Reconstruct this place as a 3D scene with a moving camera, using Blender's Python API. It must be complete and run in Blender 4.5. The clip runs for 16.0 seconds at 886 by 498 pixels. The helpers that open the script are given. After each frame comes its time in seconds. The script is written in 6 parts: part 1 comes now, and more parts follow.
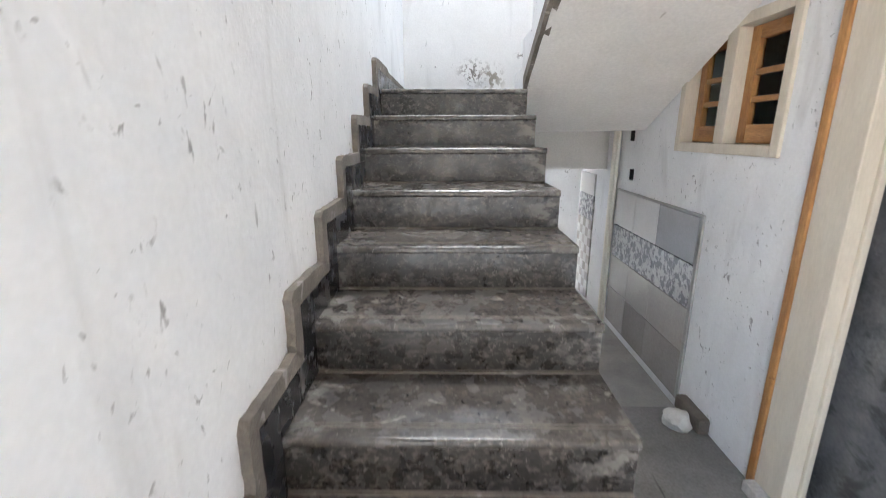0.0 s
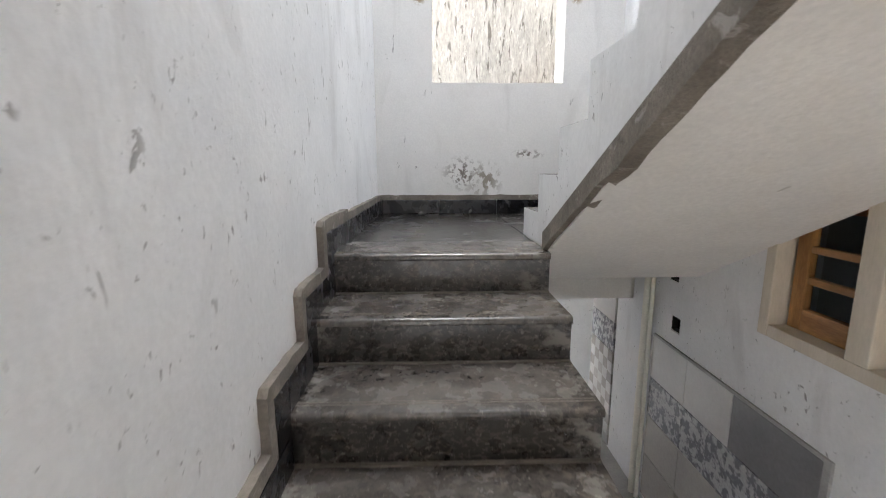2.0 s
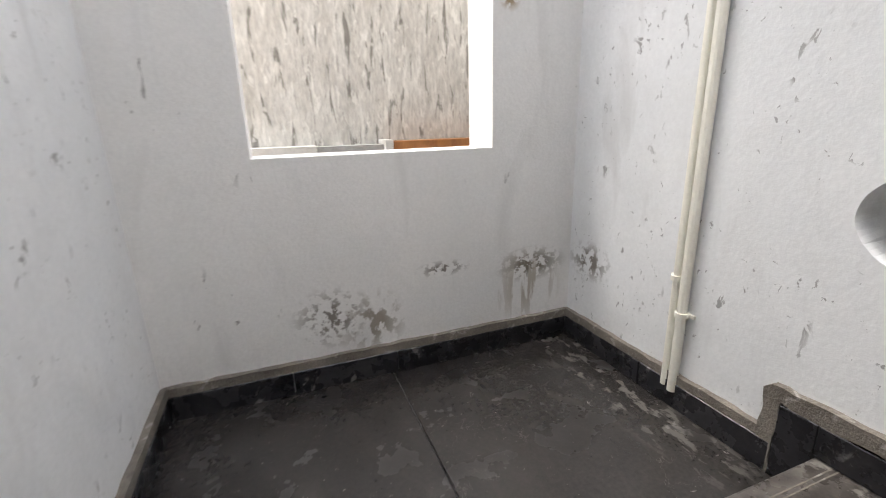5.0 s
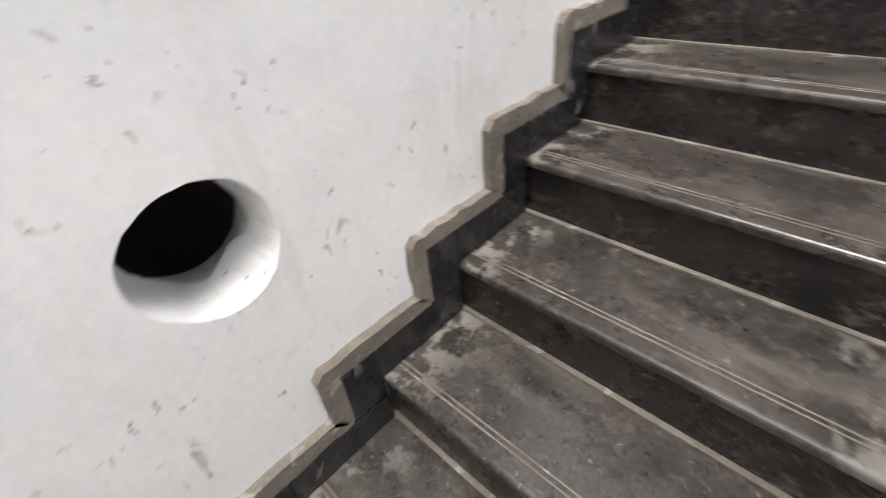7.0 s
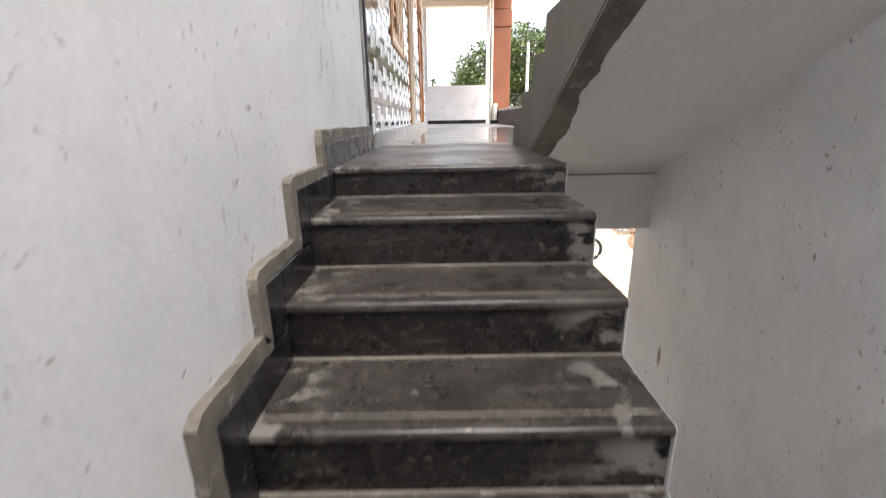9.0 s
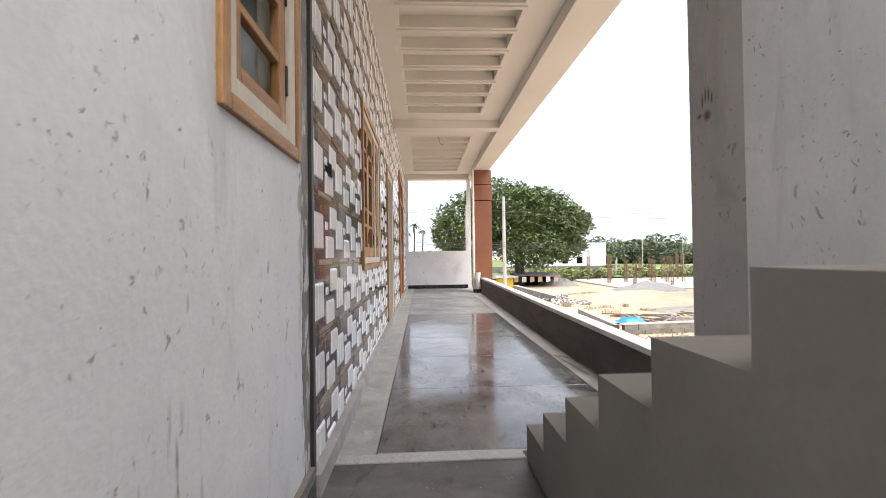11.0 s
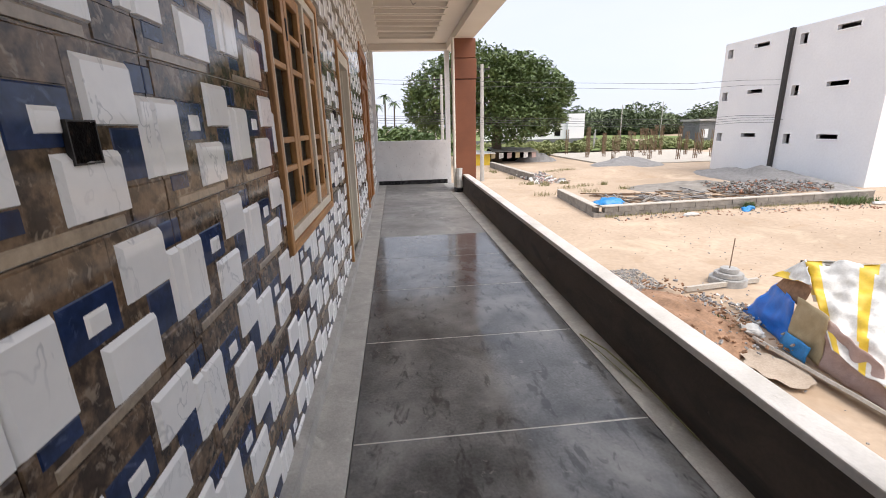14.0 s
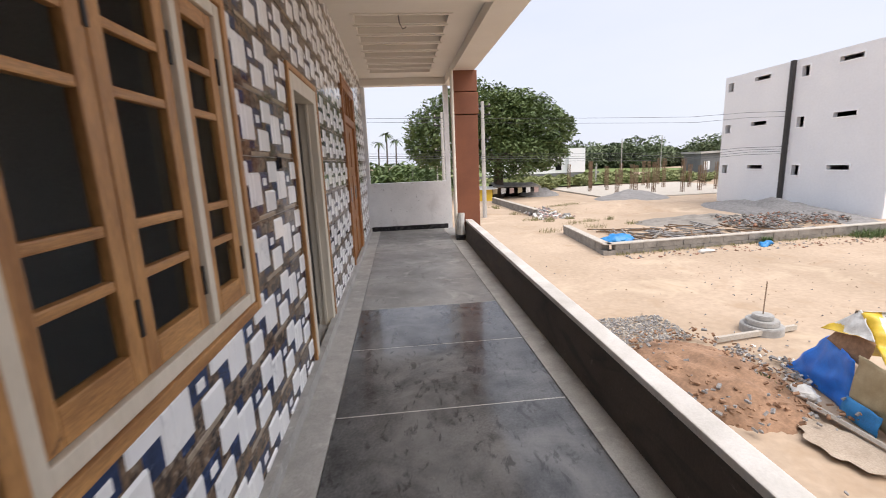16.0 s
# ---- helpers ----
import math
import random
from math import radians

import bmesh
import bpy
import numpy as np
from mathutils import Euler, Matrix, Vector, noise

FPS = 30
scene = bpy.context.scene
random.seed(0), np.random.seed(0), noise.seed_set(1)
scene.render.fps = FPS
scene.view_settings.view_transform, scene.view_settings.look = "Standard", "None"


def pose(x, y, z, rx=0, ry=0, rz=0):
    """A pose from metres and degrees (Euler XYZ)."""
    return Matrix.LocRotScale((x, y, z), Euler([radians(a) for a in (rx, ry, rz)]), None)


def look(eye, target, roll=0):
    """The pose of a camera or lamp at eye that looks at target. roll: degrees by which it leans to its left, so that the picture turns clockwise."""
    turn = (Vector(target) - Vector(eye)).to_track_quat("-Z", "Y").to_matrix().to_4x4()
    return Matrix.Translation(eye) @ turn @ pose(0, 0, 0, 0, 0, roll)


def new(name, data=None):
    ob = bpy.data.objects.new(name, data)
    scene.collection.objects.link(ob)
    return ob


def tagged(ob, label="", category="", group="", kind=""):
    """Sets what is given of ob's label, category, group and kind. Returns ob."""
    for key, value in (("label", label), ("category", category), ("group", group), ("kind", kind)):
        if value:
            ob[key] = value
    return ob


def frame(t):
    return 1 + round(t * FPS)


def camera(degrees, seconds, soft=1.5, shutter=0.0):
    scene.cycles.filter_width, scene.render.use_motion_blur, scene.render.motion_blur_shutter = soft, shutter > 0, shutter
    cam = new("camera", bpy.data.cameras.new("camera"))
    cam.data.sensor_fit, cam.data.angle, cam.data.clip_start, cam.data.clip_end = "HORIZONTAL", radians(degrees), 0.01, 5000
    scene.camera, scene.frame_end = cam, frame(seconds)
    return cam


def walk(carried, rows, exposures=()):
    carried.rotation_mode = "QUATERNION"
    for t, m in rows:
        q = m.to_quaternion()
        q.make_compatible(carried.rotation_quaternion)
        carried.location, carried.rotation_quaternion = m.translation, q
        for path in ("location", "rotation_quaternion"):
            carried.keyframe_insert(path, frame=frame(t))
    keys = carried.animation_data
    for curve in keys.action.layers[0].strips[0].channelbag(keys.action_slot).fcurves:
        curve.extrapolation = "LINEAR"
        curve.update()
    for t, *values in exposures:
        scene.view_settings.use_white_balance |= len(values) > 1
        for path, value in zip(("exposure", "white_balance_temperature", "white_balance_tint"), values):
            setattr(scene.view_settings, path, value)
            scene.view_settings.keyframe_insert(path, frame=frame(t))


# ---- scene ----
# ------------------------------------------------------------------ camera
cam = camera(91.0, 16.0, soft=0.9, shutter=0.3)
PATH = [
    (0, (-0.019, -0.005, 1.456), (-0.045, 1.929, 0.947), -0.1),
    (0.5, (-0.021, 0.242, 1.638), (-0.062, 2.188, 1.178), -0.4),
    (1, (-0.037, 0.501, 1.771), (-0.059, 2.458, 1.358), -0.1),
    (1.5, (-0.087, 0.723, 1.923), (-0.125, 2.687, 1.546), -0.5),
    (2, (-0.031, 0.979, 2.028), (0.019, 2.946, 1.67), -0.2),
    (2.5, (-0.075, 1.244, 2.168), (-0.028, 3.21, 1.805), -0.7),
    (3, (-0.041, 1.512, 2.254), (0.08, 3.477, 1.896), -0.3),
    (5.5, (0.129, 2.825, 2.827), (1.132, 4.395, 2.099), -4.8),
    (6, (0.239, 3.034, 2.874), (1.636, 4.099, 1.919), -5.9),
    (6.3, (0.319, 3.11, 2.877), (1.976, 3.668, 1.905), -6.2),
    (6.5, (0.458, 3.167, 2.838), (2.172, 3.219, 1.809), -9.4),
    (6.8, (0.617, 3.18, 2.804), (2.136, 2.397, 1.766), -6.6),
    (7, (0.724, 3.164, 2.858), (1.891, 2.086, 1.643), -6.4),
    (7.3, (0.82, 3.174, 2.898), (1.371, 1.688, 1.678), -4.2),
    (7.5, (0.835, 3.202, 2.957), (1.096, 1.563, 1.84), -0.7),
    (8, (0.857, 3.123, 3.044), (0.977, 1.318, 2.192), -1.7),
    (8.5, (0.845, 2.802, 3.119), (0.922, 0.934, 2.406), -1.5),
    (9, (0.904, 2.476, 3.286), (0.906, 0.561, 2.709), -1.0),
    (9.5, (0.904, 2.206, 3.503), (0.818, 0.233, 3.192), -0.6),
    (10, (0.906, 1.95, 3.721), (0.817, -0.048, 3.709), -0.7),
    (12.5, (0.875, 0.767, 4.352), (0.676, -1.222, 4.389), -1.8),
    (13, (0.885, 0.514, 4.422), (0.521, -1.432, 4.137), -1.0),
    (13.5, (0.806, 0.277, 4.445), (0.468, -1.646, 4.009), -1.0),
    (14, (0.859, 0.083, 4.481), (0.666, -1.833, 3.939), -1.5),
    (14.5, (0.921, -0.111, 4.577), (0.745, -2.033, 4.051), -1.5),
    (15, (0.84, -0.433, 4.616), (0.75, -2.389, 4.21), -1.7),
    (15.5, (0.765, -0.781, 4.578), (0.687, -2.74, 4.186), -1.7),
    (16, (0.671, -1.143, 4.564), (0.484, -3.096, 4.174), -2.4),
]
EXPOSURES = [
    (0, 4.25, 5950, 8), (1.5, 3.65, 6150, 9), (3, 3.35, 6350, 10), (5.5, 2.95, 6500, 11), (6.5, 2.95, 6500, 11), (7.0, 3.12, 6500, 11), (7.5, 3.25, 6500, 12), (8, 2.85, 6500, 12),
    (8.5, 2.58, 6500, 12), (9, 2.45, 6500, 12), (10, 2.12, 6500, 12), (12.5, 1.36, 6450, 13), (14, 1.2, 6450, 14), (16, 1.08, 6500, 15)]
walk(cam, [(t, look(eye, target, roll)) for t, eye, target, roll in PATH], EXPOSURES)

# ------------------------------------------------------------------ light
SUN_ELEVATION, SUN_TURN = 60, 312
world = bpy.data.worlds.new("world")
scene.world = world
world.use_nodes = True
wn = world.node_tree.nodes
sky = wn.new("ShaderNodeTexSky")
sky.sky_type = "NISHITA"
sky.sun_disc = False
sky.sun_elevation, sky.sun_rotation = radians(SUN_ELEVATION), radians(SUN_TURN)
sky.air_density, sky.dust_density, sky.ozone_density = 1.0, 1.5, 1.0
haze = wn.new("ShaderNodeMix")
haze.data_type = "RGBA"
haze.inputs[0].default_value = 0.93
cloud = wn.new("ShaderNodeTexNoise")
cloud.inputs["Scale"].default_value = 2.2
cloud.inputs["Detail"].default_value = 5.0
cloud_place = wn.new("ShaderNodeTexCoord")
cloud_flat = wn.new("ShaderNodeMapping")
cloud_flat.inputs["Scale"].default_value = (1, 1, 3.5)
cloud_mix = wn.new("ShaderNodeMix")
cloud_mix.data_type = "RGBA"
cloud_mix.inputs[6].default_value = (2.75, 3.05, 3.6, 1)
cloud_mix.inputs[7].default_value = (3.35, 3.45, 3.65, 1)
world.node_tree.links.new(cloud_place.outputs["Generated"], cloud_flat.inputs["Vector"])
world.node_tree.links.new(cloud_flat.outputs["Vector"], cloud.inputs["Vector"])
world.node_tree.links.new(cloud.outputs["Fac"], cloud_mix.inputs[0])
world.node_tree.links.new(cloud_mix.outputs[2], haze.inputs[7])
world.node_tree.links.new(sky.outputs["Color"], haze.inputs[6])
wn["Background"].inputs["Strength"].default_value = 0.13
world.node_tree.links.new(haze.outputs[2], wn["Background"].inputs["Color"])
lamp = bpy.data.lights.new("sun", "SUN")
lamp.energy, lamp.angle, lamp.color = 2.05, radians(60), (1.0, 0.95, 0.88)
sun = new("sun", lamp)
a = radians(SUN_TURN)
e = radians(SUN_ELEVATION)
sun.matrix_world = look((math.sin(a) * math.cos(e) * 50, math.cos(a) * math.cos(e) * 50, math.sin(e) * 50), (0, 0, 0))


# ------------------------------------------------------------------ materials
def material(name, c1, c2, rough=0.8, rough2=None, scale=3.0, fine=60.0, bump=0.15, metal=0.0, spots=(), fine_mix=0.25,
             stretch=(1, 1, 1), random=0.0, spec=0.5, detail=6.0, contrast=(0.35, 0.65), patches=()):
    """Two colours mixed by a coarse noise, a fine grain, bump, and spots: (colour, scale, low, high, stretch, strength, sparse)."""
    m = bpy.data.materials.new(name)
    m.use_nodes = True
    nt = m.node_tree
    n, l = nt.nodes, nt.links
    out = n["Principled BSDF"]
    geo = n.new("ShaderNodeNewGeometry")

    def noise_of(sc, st=(1, 1, 1), det=5.0, shift=0.0, dist=0.0):
        mp = n.new("ShaderNodeMapping")
        mp.inputs["Scale"].default_value = st
        mp.inputs["Location"].default_value = (shift, shift * 0.7, shift * 1.3)
        l.new(geo.outputs["Position"], mp.inputs["Vector"])
        t = n.new("ShaderNodeTexNoise")
        t.inputs["Scale"].default_value, t.inputs["Detail"].default_value = sc, det
        t.inputs["Roughness"].default_value = 0.6
        t.inputs["Distortion"].default_value = dist
        l.new(mp.outputs["Vector"], t.inputs["Vector"])
        return t.outputs["Fac"]

    def ramp(v, lo, hi, to_lo=0.0, to_hi=1.0):
        r = n.new("ShaderNodeMapRange")
        r.inputs["From Min"].default_value, r.inputs["From Max"].default_value = lo, hi
        r.inputs["To Min"].default_value, r.inputs["To Max"].default_value = to_lo, to_hi
        l.new(v, r.inputs["Value"])
        return r.outputs["Result"]

    def mix(f, x, y, kind="MIX"):
        k = n.new("ShaderNodeMix")
        k.data_type, k.blend_type = "RGBA", kind
        for sock, v in ((k.inputs[0], f), (k.inputs[6], x), (k.inputs[7], y)):
            if isinstance(v, (int, float)):
                sock.default_value = v
            elif isinstance(v, tuple):
                sock.default_value = (*v, 1)
            else:
                l.new(v, sock)
        return k.outputs[2]

    coarse = noise_of(scale, stretch, detail)
    grain = noise_of(fine, stretch, 3.0, 5.0)
    col = mix(ramp(coarse, *contrast), c1, c2)
    g = ramp(grain, 0.25, 0.75, 1.0 - fine_mix, 1.0 + fine_mix * 0.6)
    col = mix(1.0, col, g, "MULTIPLY")
    mask = None
    for i, (sc_col, sc, lo, hi, st, strength, sparse) in enumerate(spots):
        raw = noise_of(sc, st, 4.0, 11.0 + 7 * i, 0.6)
        if sparse < 0:
            # thin veins where the noise crosses its middle
            off = n.new("ShaderNodeMath")
            off.operation = "SUBTRACT"
            l.new(raw, off.inputs[0])
            off.inputs[1].default_value = 0.5
            size = n.new("ShaderNodeMath")
            size.operation = "ABSOLUTE"
            l.new(off.outputs[0], size.inputs[0])
            v = ramp(size.outputs[0], lo, hi, strength, 0.0)
            w_mask = ramp(noise_of(sc * 0.4, (1, 1, 1), 2.0, 41.0 + 5 * i), 0.48, 0.6)
            mm = n.new("ShaderNodeMath")
            mm.operation = "MULTIPLY"
            l.new(v, mm.inputs[0])
            l.new(w_mask, mm.inputs[1])
            v = mm.outputs[0]
        else:
            v = ramp(raw, lo, hi, 0.0, strength)
        if sparse > 0:
            w = ramp(noise_of(sc * 0.17, (1, 1, 1), 2.0, 31.0 + 5 * i), sparse, sparse + 0.08)
            mm = n.new("ShaderNodeMath")
            mm.operation = "MULTIPLY"
            l.new(v, mm.inputs[0])
            l.new(w, mm.inputs[1])
            v = mm.outputs[0]
        col = mix(v, col, sc_col)
    for i, (pc, centre, size, sc, st, cut) in enumerate(patches):
        # a stain of its own shape: noise inside a soft ellipsoid
        d = n.new("ShaderNodeVectorMath")
        d.operation = "SUBTRACT"
        l.new(geo.outputs["Position"], d.inputs[0])
        d.inputs[1].default_value = centre
        q = n.new("ShaderNodeVectorMath")
        q.operation = "DIVIDE"
        l.new(d.outputs[0], q.inputs[0])
        q.inputs[1].default_value = size
        ln = n.new("ShaderNodeVectorMath")
        ln.operation = "LENGTH"
        l.new(q.outputs[0], ln.inputs[0])
        inside = ramp(ln.outputs["Value"], 0.3, 1.0, 1.0, 0.0)
        v = ramp(noise_of(sc, st, 5.0, 3.0 + i * 4.0), cut, cut + 0.06)
        mm = n.new("ShaderNodeMath")
        mm.operation = "MULTIPLY"
        l.new(v, mm.inputs[0])
        l.new(inside, mm.inputs[1])
        col = mix(mm.outputs[0], col, pc)
    if random:
        info = n.new("ShaderNodeObjectInfo")
        col = mix(1.0, col, ramp(info.outputs["Random"], 0, 1, 1 - random, 1 + random), "MULTIPLY")
    l.new(col, out.inputs["Base Color"])
    if rough2 is None:
        out.inputs["Roughness"].default_value = rough
    else:
        l.new(ramp(noise_of(scale * 1.7, stretch, 5.0, 3.0), 0.35, 0.65, rough, rough2), out.inputs["Roughness"])
    out.inputs["Metallic"].default_value = metal
    out.inputs["Specular IOR Level"].default_value = spec
    if bump:
        b = n.new("ShaderNodeBump")
        b.inputs["Strength"].default_value = bump
        b.inputs["Distance"].default_value = 0.01
        add = n.new("ShaderNodeMath")
        add.operation = "ADD"
        l.new(grain, add.inputs[0])
        l.new(coarse, add.inputs[1])
        l.new(add.outputs[0], b.inputs["Height"])
        l.new(b.outputs["Normal"], out.inputs["Normal"])
    return m


def glass(name, colour=(0.75, 0.8, 0.8)):
    m = bpy.data.materials.new(name)
    m.use_nodes = True
    p = m.node_tree.nodes["Principled BSDF"]
    p.inputs["Base Color"].default_value = (*colour, 1)
    p.inputs["Transmission Weight"].default_value = 1.0
    p.inputs["Roughness"].default_value = 0.02
    p.inputs["IOR"].default_value = 1.02
    return m


SCUFF = (0.19, 0.18, 0.17)
M_WALL = material("painted plaster", (0.83, 0.83, 0.83), (0.73, 0.735, 0.74), 0.75, 0.9, 1.6, 60, 0.12, fine_mix=0.05, spots=(
    (SCUFF, 19.0, 0.64, 0.68, (1, 1.2, 0.6), 0.75, 0.52),
    (SCUFF, 48.0, 0.64, 0.67, (1, 1, 0.7), 0.7, 0.48),
    ((0.66, 0.66, 0.66), 6.0, 0.5, 0.68, (1, 1.1, 0.8), 0.35, 0.0),
    ((0.52, 0.51, 0.5), 3.0, 0.58, 0.72, (1, 1.6, 0.35), 0.45, 0.0)), patches=(
    ((0.14, 0.13, 0.12), (1.335, 0.7, 3.56), (0.1, 0.16, 0.26), 16, (1, 3.0, 0.35), 0.57),
    ((0.2, 0.19, 0.18), (1.335, 2.2, 2.84), (0.1, 0.03, 0.09), 34, (1, 1.5, 0.6), 0.5),
    ((0.2, 0.18, 0.16), (1.335, 4.1, 2.12), (0.1, 0.16, 0.1), 24, (1, 1, 0.8), 0.48),
    ((0.25, 0.2, 0.15), (-0.43, 0.07, 1.84), (0.1, 0.03, 0.09), 20, (1, 1, 0.6), 0.4),
    ((0.3, 0.285, 0.26), (1.335, -0.14, 4.3), (0.1, 0.07, 0.3), 9, (1, 1.5, 0.8), 0.42),
    ((0.38, 0.36, 0.33), (1.335, -0.15, 3.8), (0.1, 0.06, 0.6), 14, (1, 1.5, 0.5), 0.5)))
M_WALL_DAMP = material("damp plaster", (0.79, 0.78, 0.765), (0.72, 0.71, 0.695), 0.75, 0.9, 1.6, 90, 0.15, fine_mix=0.06, spots=(
    (SCUFF, 14.0, 0.64, 0.68, (1.2, 1, 0.6), 0.75, 0.52),
    ((0.5, 0.49, 0.47), 2.5, 0.55, 0.7, (1.6, 1, 0.3), 0.4, 0.0)), patches=(
    ((0.2, 0.18, 0.16), (0.2, 4.24, 2.0), (0.17, 1, 0.14), 26, (1, 1, 1), 0.5),
    ((0.3, 0.27, 0.23), (0.36, 4.24, 1.95), (0.16, 1, 0.16), 20, (1, 1, 0.7), 0.5),
    ((0.17, 0.15, 0.12), (1.12, 4.24, 2.1), (0.2, 1, 0.09), 30, (1, 1, 1), 0.47),
    ((0.42, 0.38, 0.33), (1.1, 4.24, 2.0), (0.2, 1, 0.2), 14, (2.5, 1, 0.3), 0.5),
    ((0.22, 0.2, 0.18), (0.68, 4.24, 2.14), (0.14, 1, 0.04), 30, (1, 1, 1), 0.5),
    ((0.34, 0.25, 0.15), (-0.107, 4.24, 3.19), (0.05, 1, 0.05), 30, (1, 1, 1), 0.45),
    ((0.34, 0.25, 0.15), (0.99, 4.24, 3.2), (0.05, 1, 0.05), 30, (1, 1, 1), 0.45)))
M_SOFFIT = material("painted soffit", (0.83, 0.815, 0.79), (0.75, 0.735, 0.71), 0.85, None, 2.2, 60, 0.2, fine_mix=0.08, spots=(
    ((0.35, 0.32, 0.28), 7.0, 0.68, 0.73, (1, 1, 1), 0.6, 0.5),))
M_GREYWALL = material("grey plaster", (0.235, 0.215, 0.19), (0.185, 0.168, 0.148), 0.9, None, 1.5, 70, 0.05, fine_mix=0.06, spots=(
    ((0.2, 0.17, 0.14), 14.0, 0.69, 0.73, (1, 1, 0.6), 0.6, 0.5),))
# Grey base carries the shade on the white wall's end; prints are stains.
M_WALL_SHADED = material("white plaster greyed for shade, with prints", (0.5, 0.485, 0.465), (0.43, 0.42, 0.4), 0.85, None, 1.5, 70, 0.15, fine_mix=0.06, spots=(
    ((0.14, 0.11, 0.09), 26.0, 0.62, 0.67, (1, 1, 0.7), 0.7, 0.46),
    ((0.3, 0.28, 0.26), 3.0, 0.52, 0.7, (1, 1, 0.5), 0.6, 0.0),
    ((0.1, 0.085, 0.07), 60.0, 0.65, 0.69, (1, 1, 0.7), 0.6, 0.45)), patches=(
    ((0.16, 0.1, 0.06), (-0.43, -0.47, 4.68), (0.1, 0.035, 0.035), 30, (1, 1, 1), 0.3),
    ((0.16, 0.1, 0.06), (-0.43, -0.502, 4.755), (0.1, 0.009, 0.045), 30, (1, 1, 1), 0.3),
    ((0.16, 0.1, 0.06), (-0.43, -0.48, 4.775), (0.1, 0.009, 0.05), 30, (1, 1, 1), 0.3),
    ((0.16, 0.1, 0.06), (-0.43, -0.458, 4.772), (0.1, 0.009, 0.05), 30, (1, 1, 1), 0.3),
    ((0.16, 0.1, 0.06), (-0.43, -0.436, 4.75), (0.1, 0.009, 0.04), 30, (1, 1, 1), 0.3),
    ((0.16, 0.1, 0.06), (-0.43, -0.525, 4.69), (0.1, 0.025, 0.014), 30, (1, 1, 1), 0.3)))
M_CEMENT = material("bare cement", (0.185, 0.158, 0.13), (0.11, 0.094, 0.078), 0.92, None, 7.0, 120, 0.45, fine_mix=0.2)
M_CONCRETE = material("grey cement screed", (0.42, 0.41, 0.39), (0.3, 0.295, 0.28), 0.8, 0.92, 4.0, 90, 0.25, fine_mix=0.15, spots=(
    ((0.55, 0.54, 0.52), 10.0, 0.6, 0.72, (1, 1, 1), 0.5, 0.0),))
SMEAR = (0.2, 0.187, 0.168)
M_GRANITE = material("dusty brown granite", (0.05, 0.044, 0.039), (0.085, 0.075, 0.066), 0.14, 0.36, 7.0, 90, 0.02, fine_mix=0.5, spots=(
    ((0.15, 0.125, 0.108), 34.0, 0.53, 0.64, (1, 1, 1), 0.6, 0.0),
    ((0.013, 0.013, 0.013), 42.0, 0.57, 0.64, (1, 1, 1), 0.7, 0.0),
    ((0.22, 0.2, 0.178), 2.6, 0.48, 0.8, (0.6, 1.6, 1), 0.6, 0.0),
    ((0.34, 0.315, 0.28), 62.0, 0.63, 0.69, (1, 1, 1), 0.6, 0.0),
    ((0.42, 0.39, 0.35), 13.0, 0.65, 0.69, (0.8, 1.2, 1), 0.7, 0.5)), patches=(
    (SMEAR, (0.45, 1.5, 1.9), (0.2, 4, 4), 9, (1.4, 1, 1), 0.55),
    (SMEAR, (-0.42, 1.5, 1.9), (0.12, 4, 4), 14, (1, 1, 1), 0.52),
    (SMEAR, (1.31, 1.5, 1.9), (0.16, 4, 4), 14, (1, 1, 1), 0.52)))
# Riser tone set darker than the treads so the steps read apart.
M_GRANITE_RISER = material("granite riser in a darker tone", (0.018, 0.016, 0.015), (0.038, 0.034, 0.031), 0.2, 0.4, 11.0, 90, 0.03, fine_mix=0.55, spots=(
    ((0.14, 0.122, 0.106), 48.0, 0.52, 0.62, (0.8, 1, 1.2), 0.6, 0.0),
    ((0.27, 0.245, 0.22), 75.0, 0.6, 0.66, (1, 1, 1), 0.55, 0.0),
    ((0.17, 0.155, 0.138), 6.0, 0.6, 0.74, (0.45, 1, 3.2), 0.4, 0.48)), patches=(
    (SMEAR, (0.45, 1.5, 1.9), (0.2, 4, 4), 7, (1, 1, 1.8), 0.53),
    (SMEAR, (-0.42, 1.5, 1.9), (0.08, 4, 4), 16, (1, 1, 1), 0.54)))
# Middle flight: darker-toned copies of the stair granite.
M_GRANITE_MIDDLE = material("dark granite tread with footworn dust", (0.03, 0.026, 0.024), (0.066, 0.057, 0.05), 0.22, 0.42, 7.0, 90, 0.02, fine_mix=0.5, spots=(
    ((0.11, 0.09, 0.078), 34.0, 0.55, 0.66, (1, 1, 1), 0.55, 0.0),
    ((0.01, 0.01, 0.01), 42.0, 0.56, 0.64, (1, 1, 1), 0.7, 0.0),
    ((0.17, 0.152, 0.135), 4.0, 0.55, 0.74, (0.6, 1.6, 1), 0.5, 0.0),
    ((0.3, 0.28, 0.25), 62.0, 0.65, 0.7, (1, 1, 1), 0.55, 0.0)), patches=(
    (SMEAR, (0.45, 1.5, 2.5), (0.22, 4, 4), 9, (1.4, 1, 1), 0.55),
    (SMEAR, (1.31, 1.5, 2.5), (0.16, 4, 4), 14, (1, 1, 1), 0.52)))
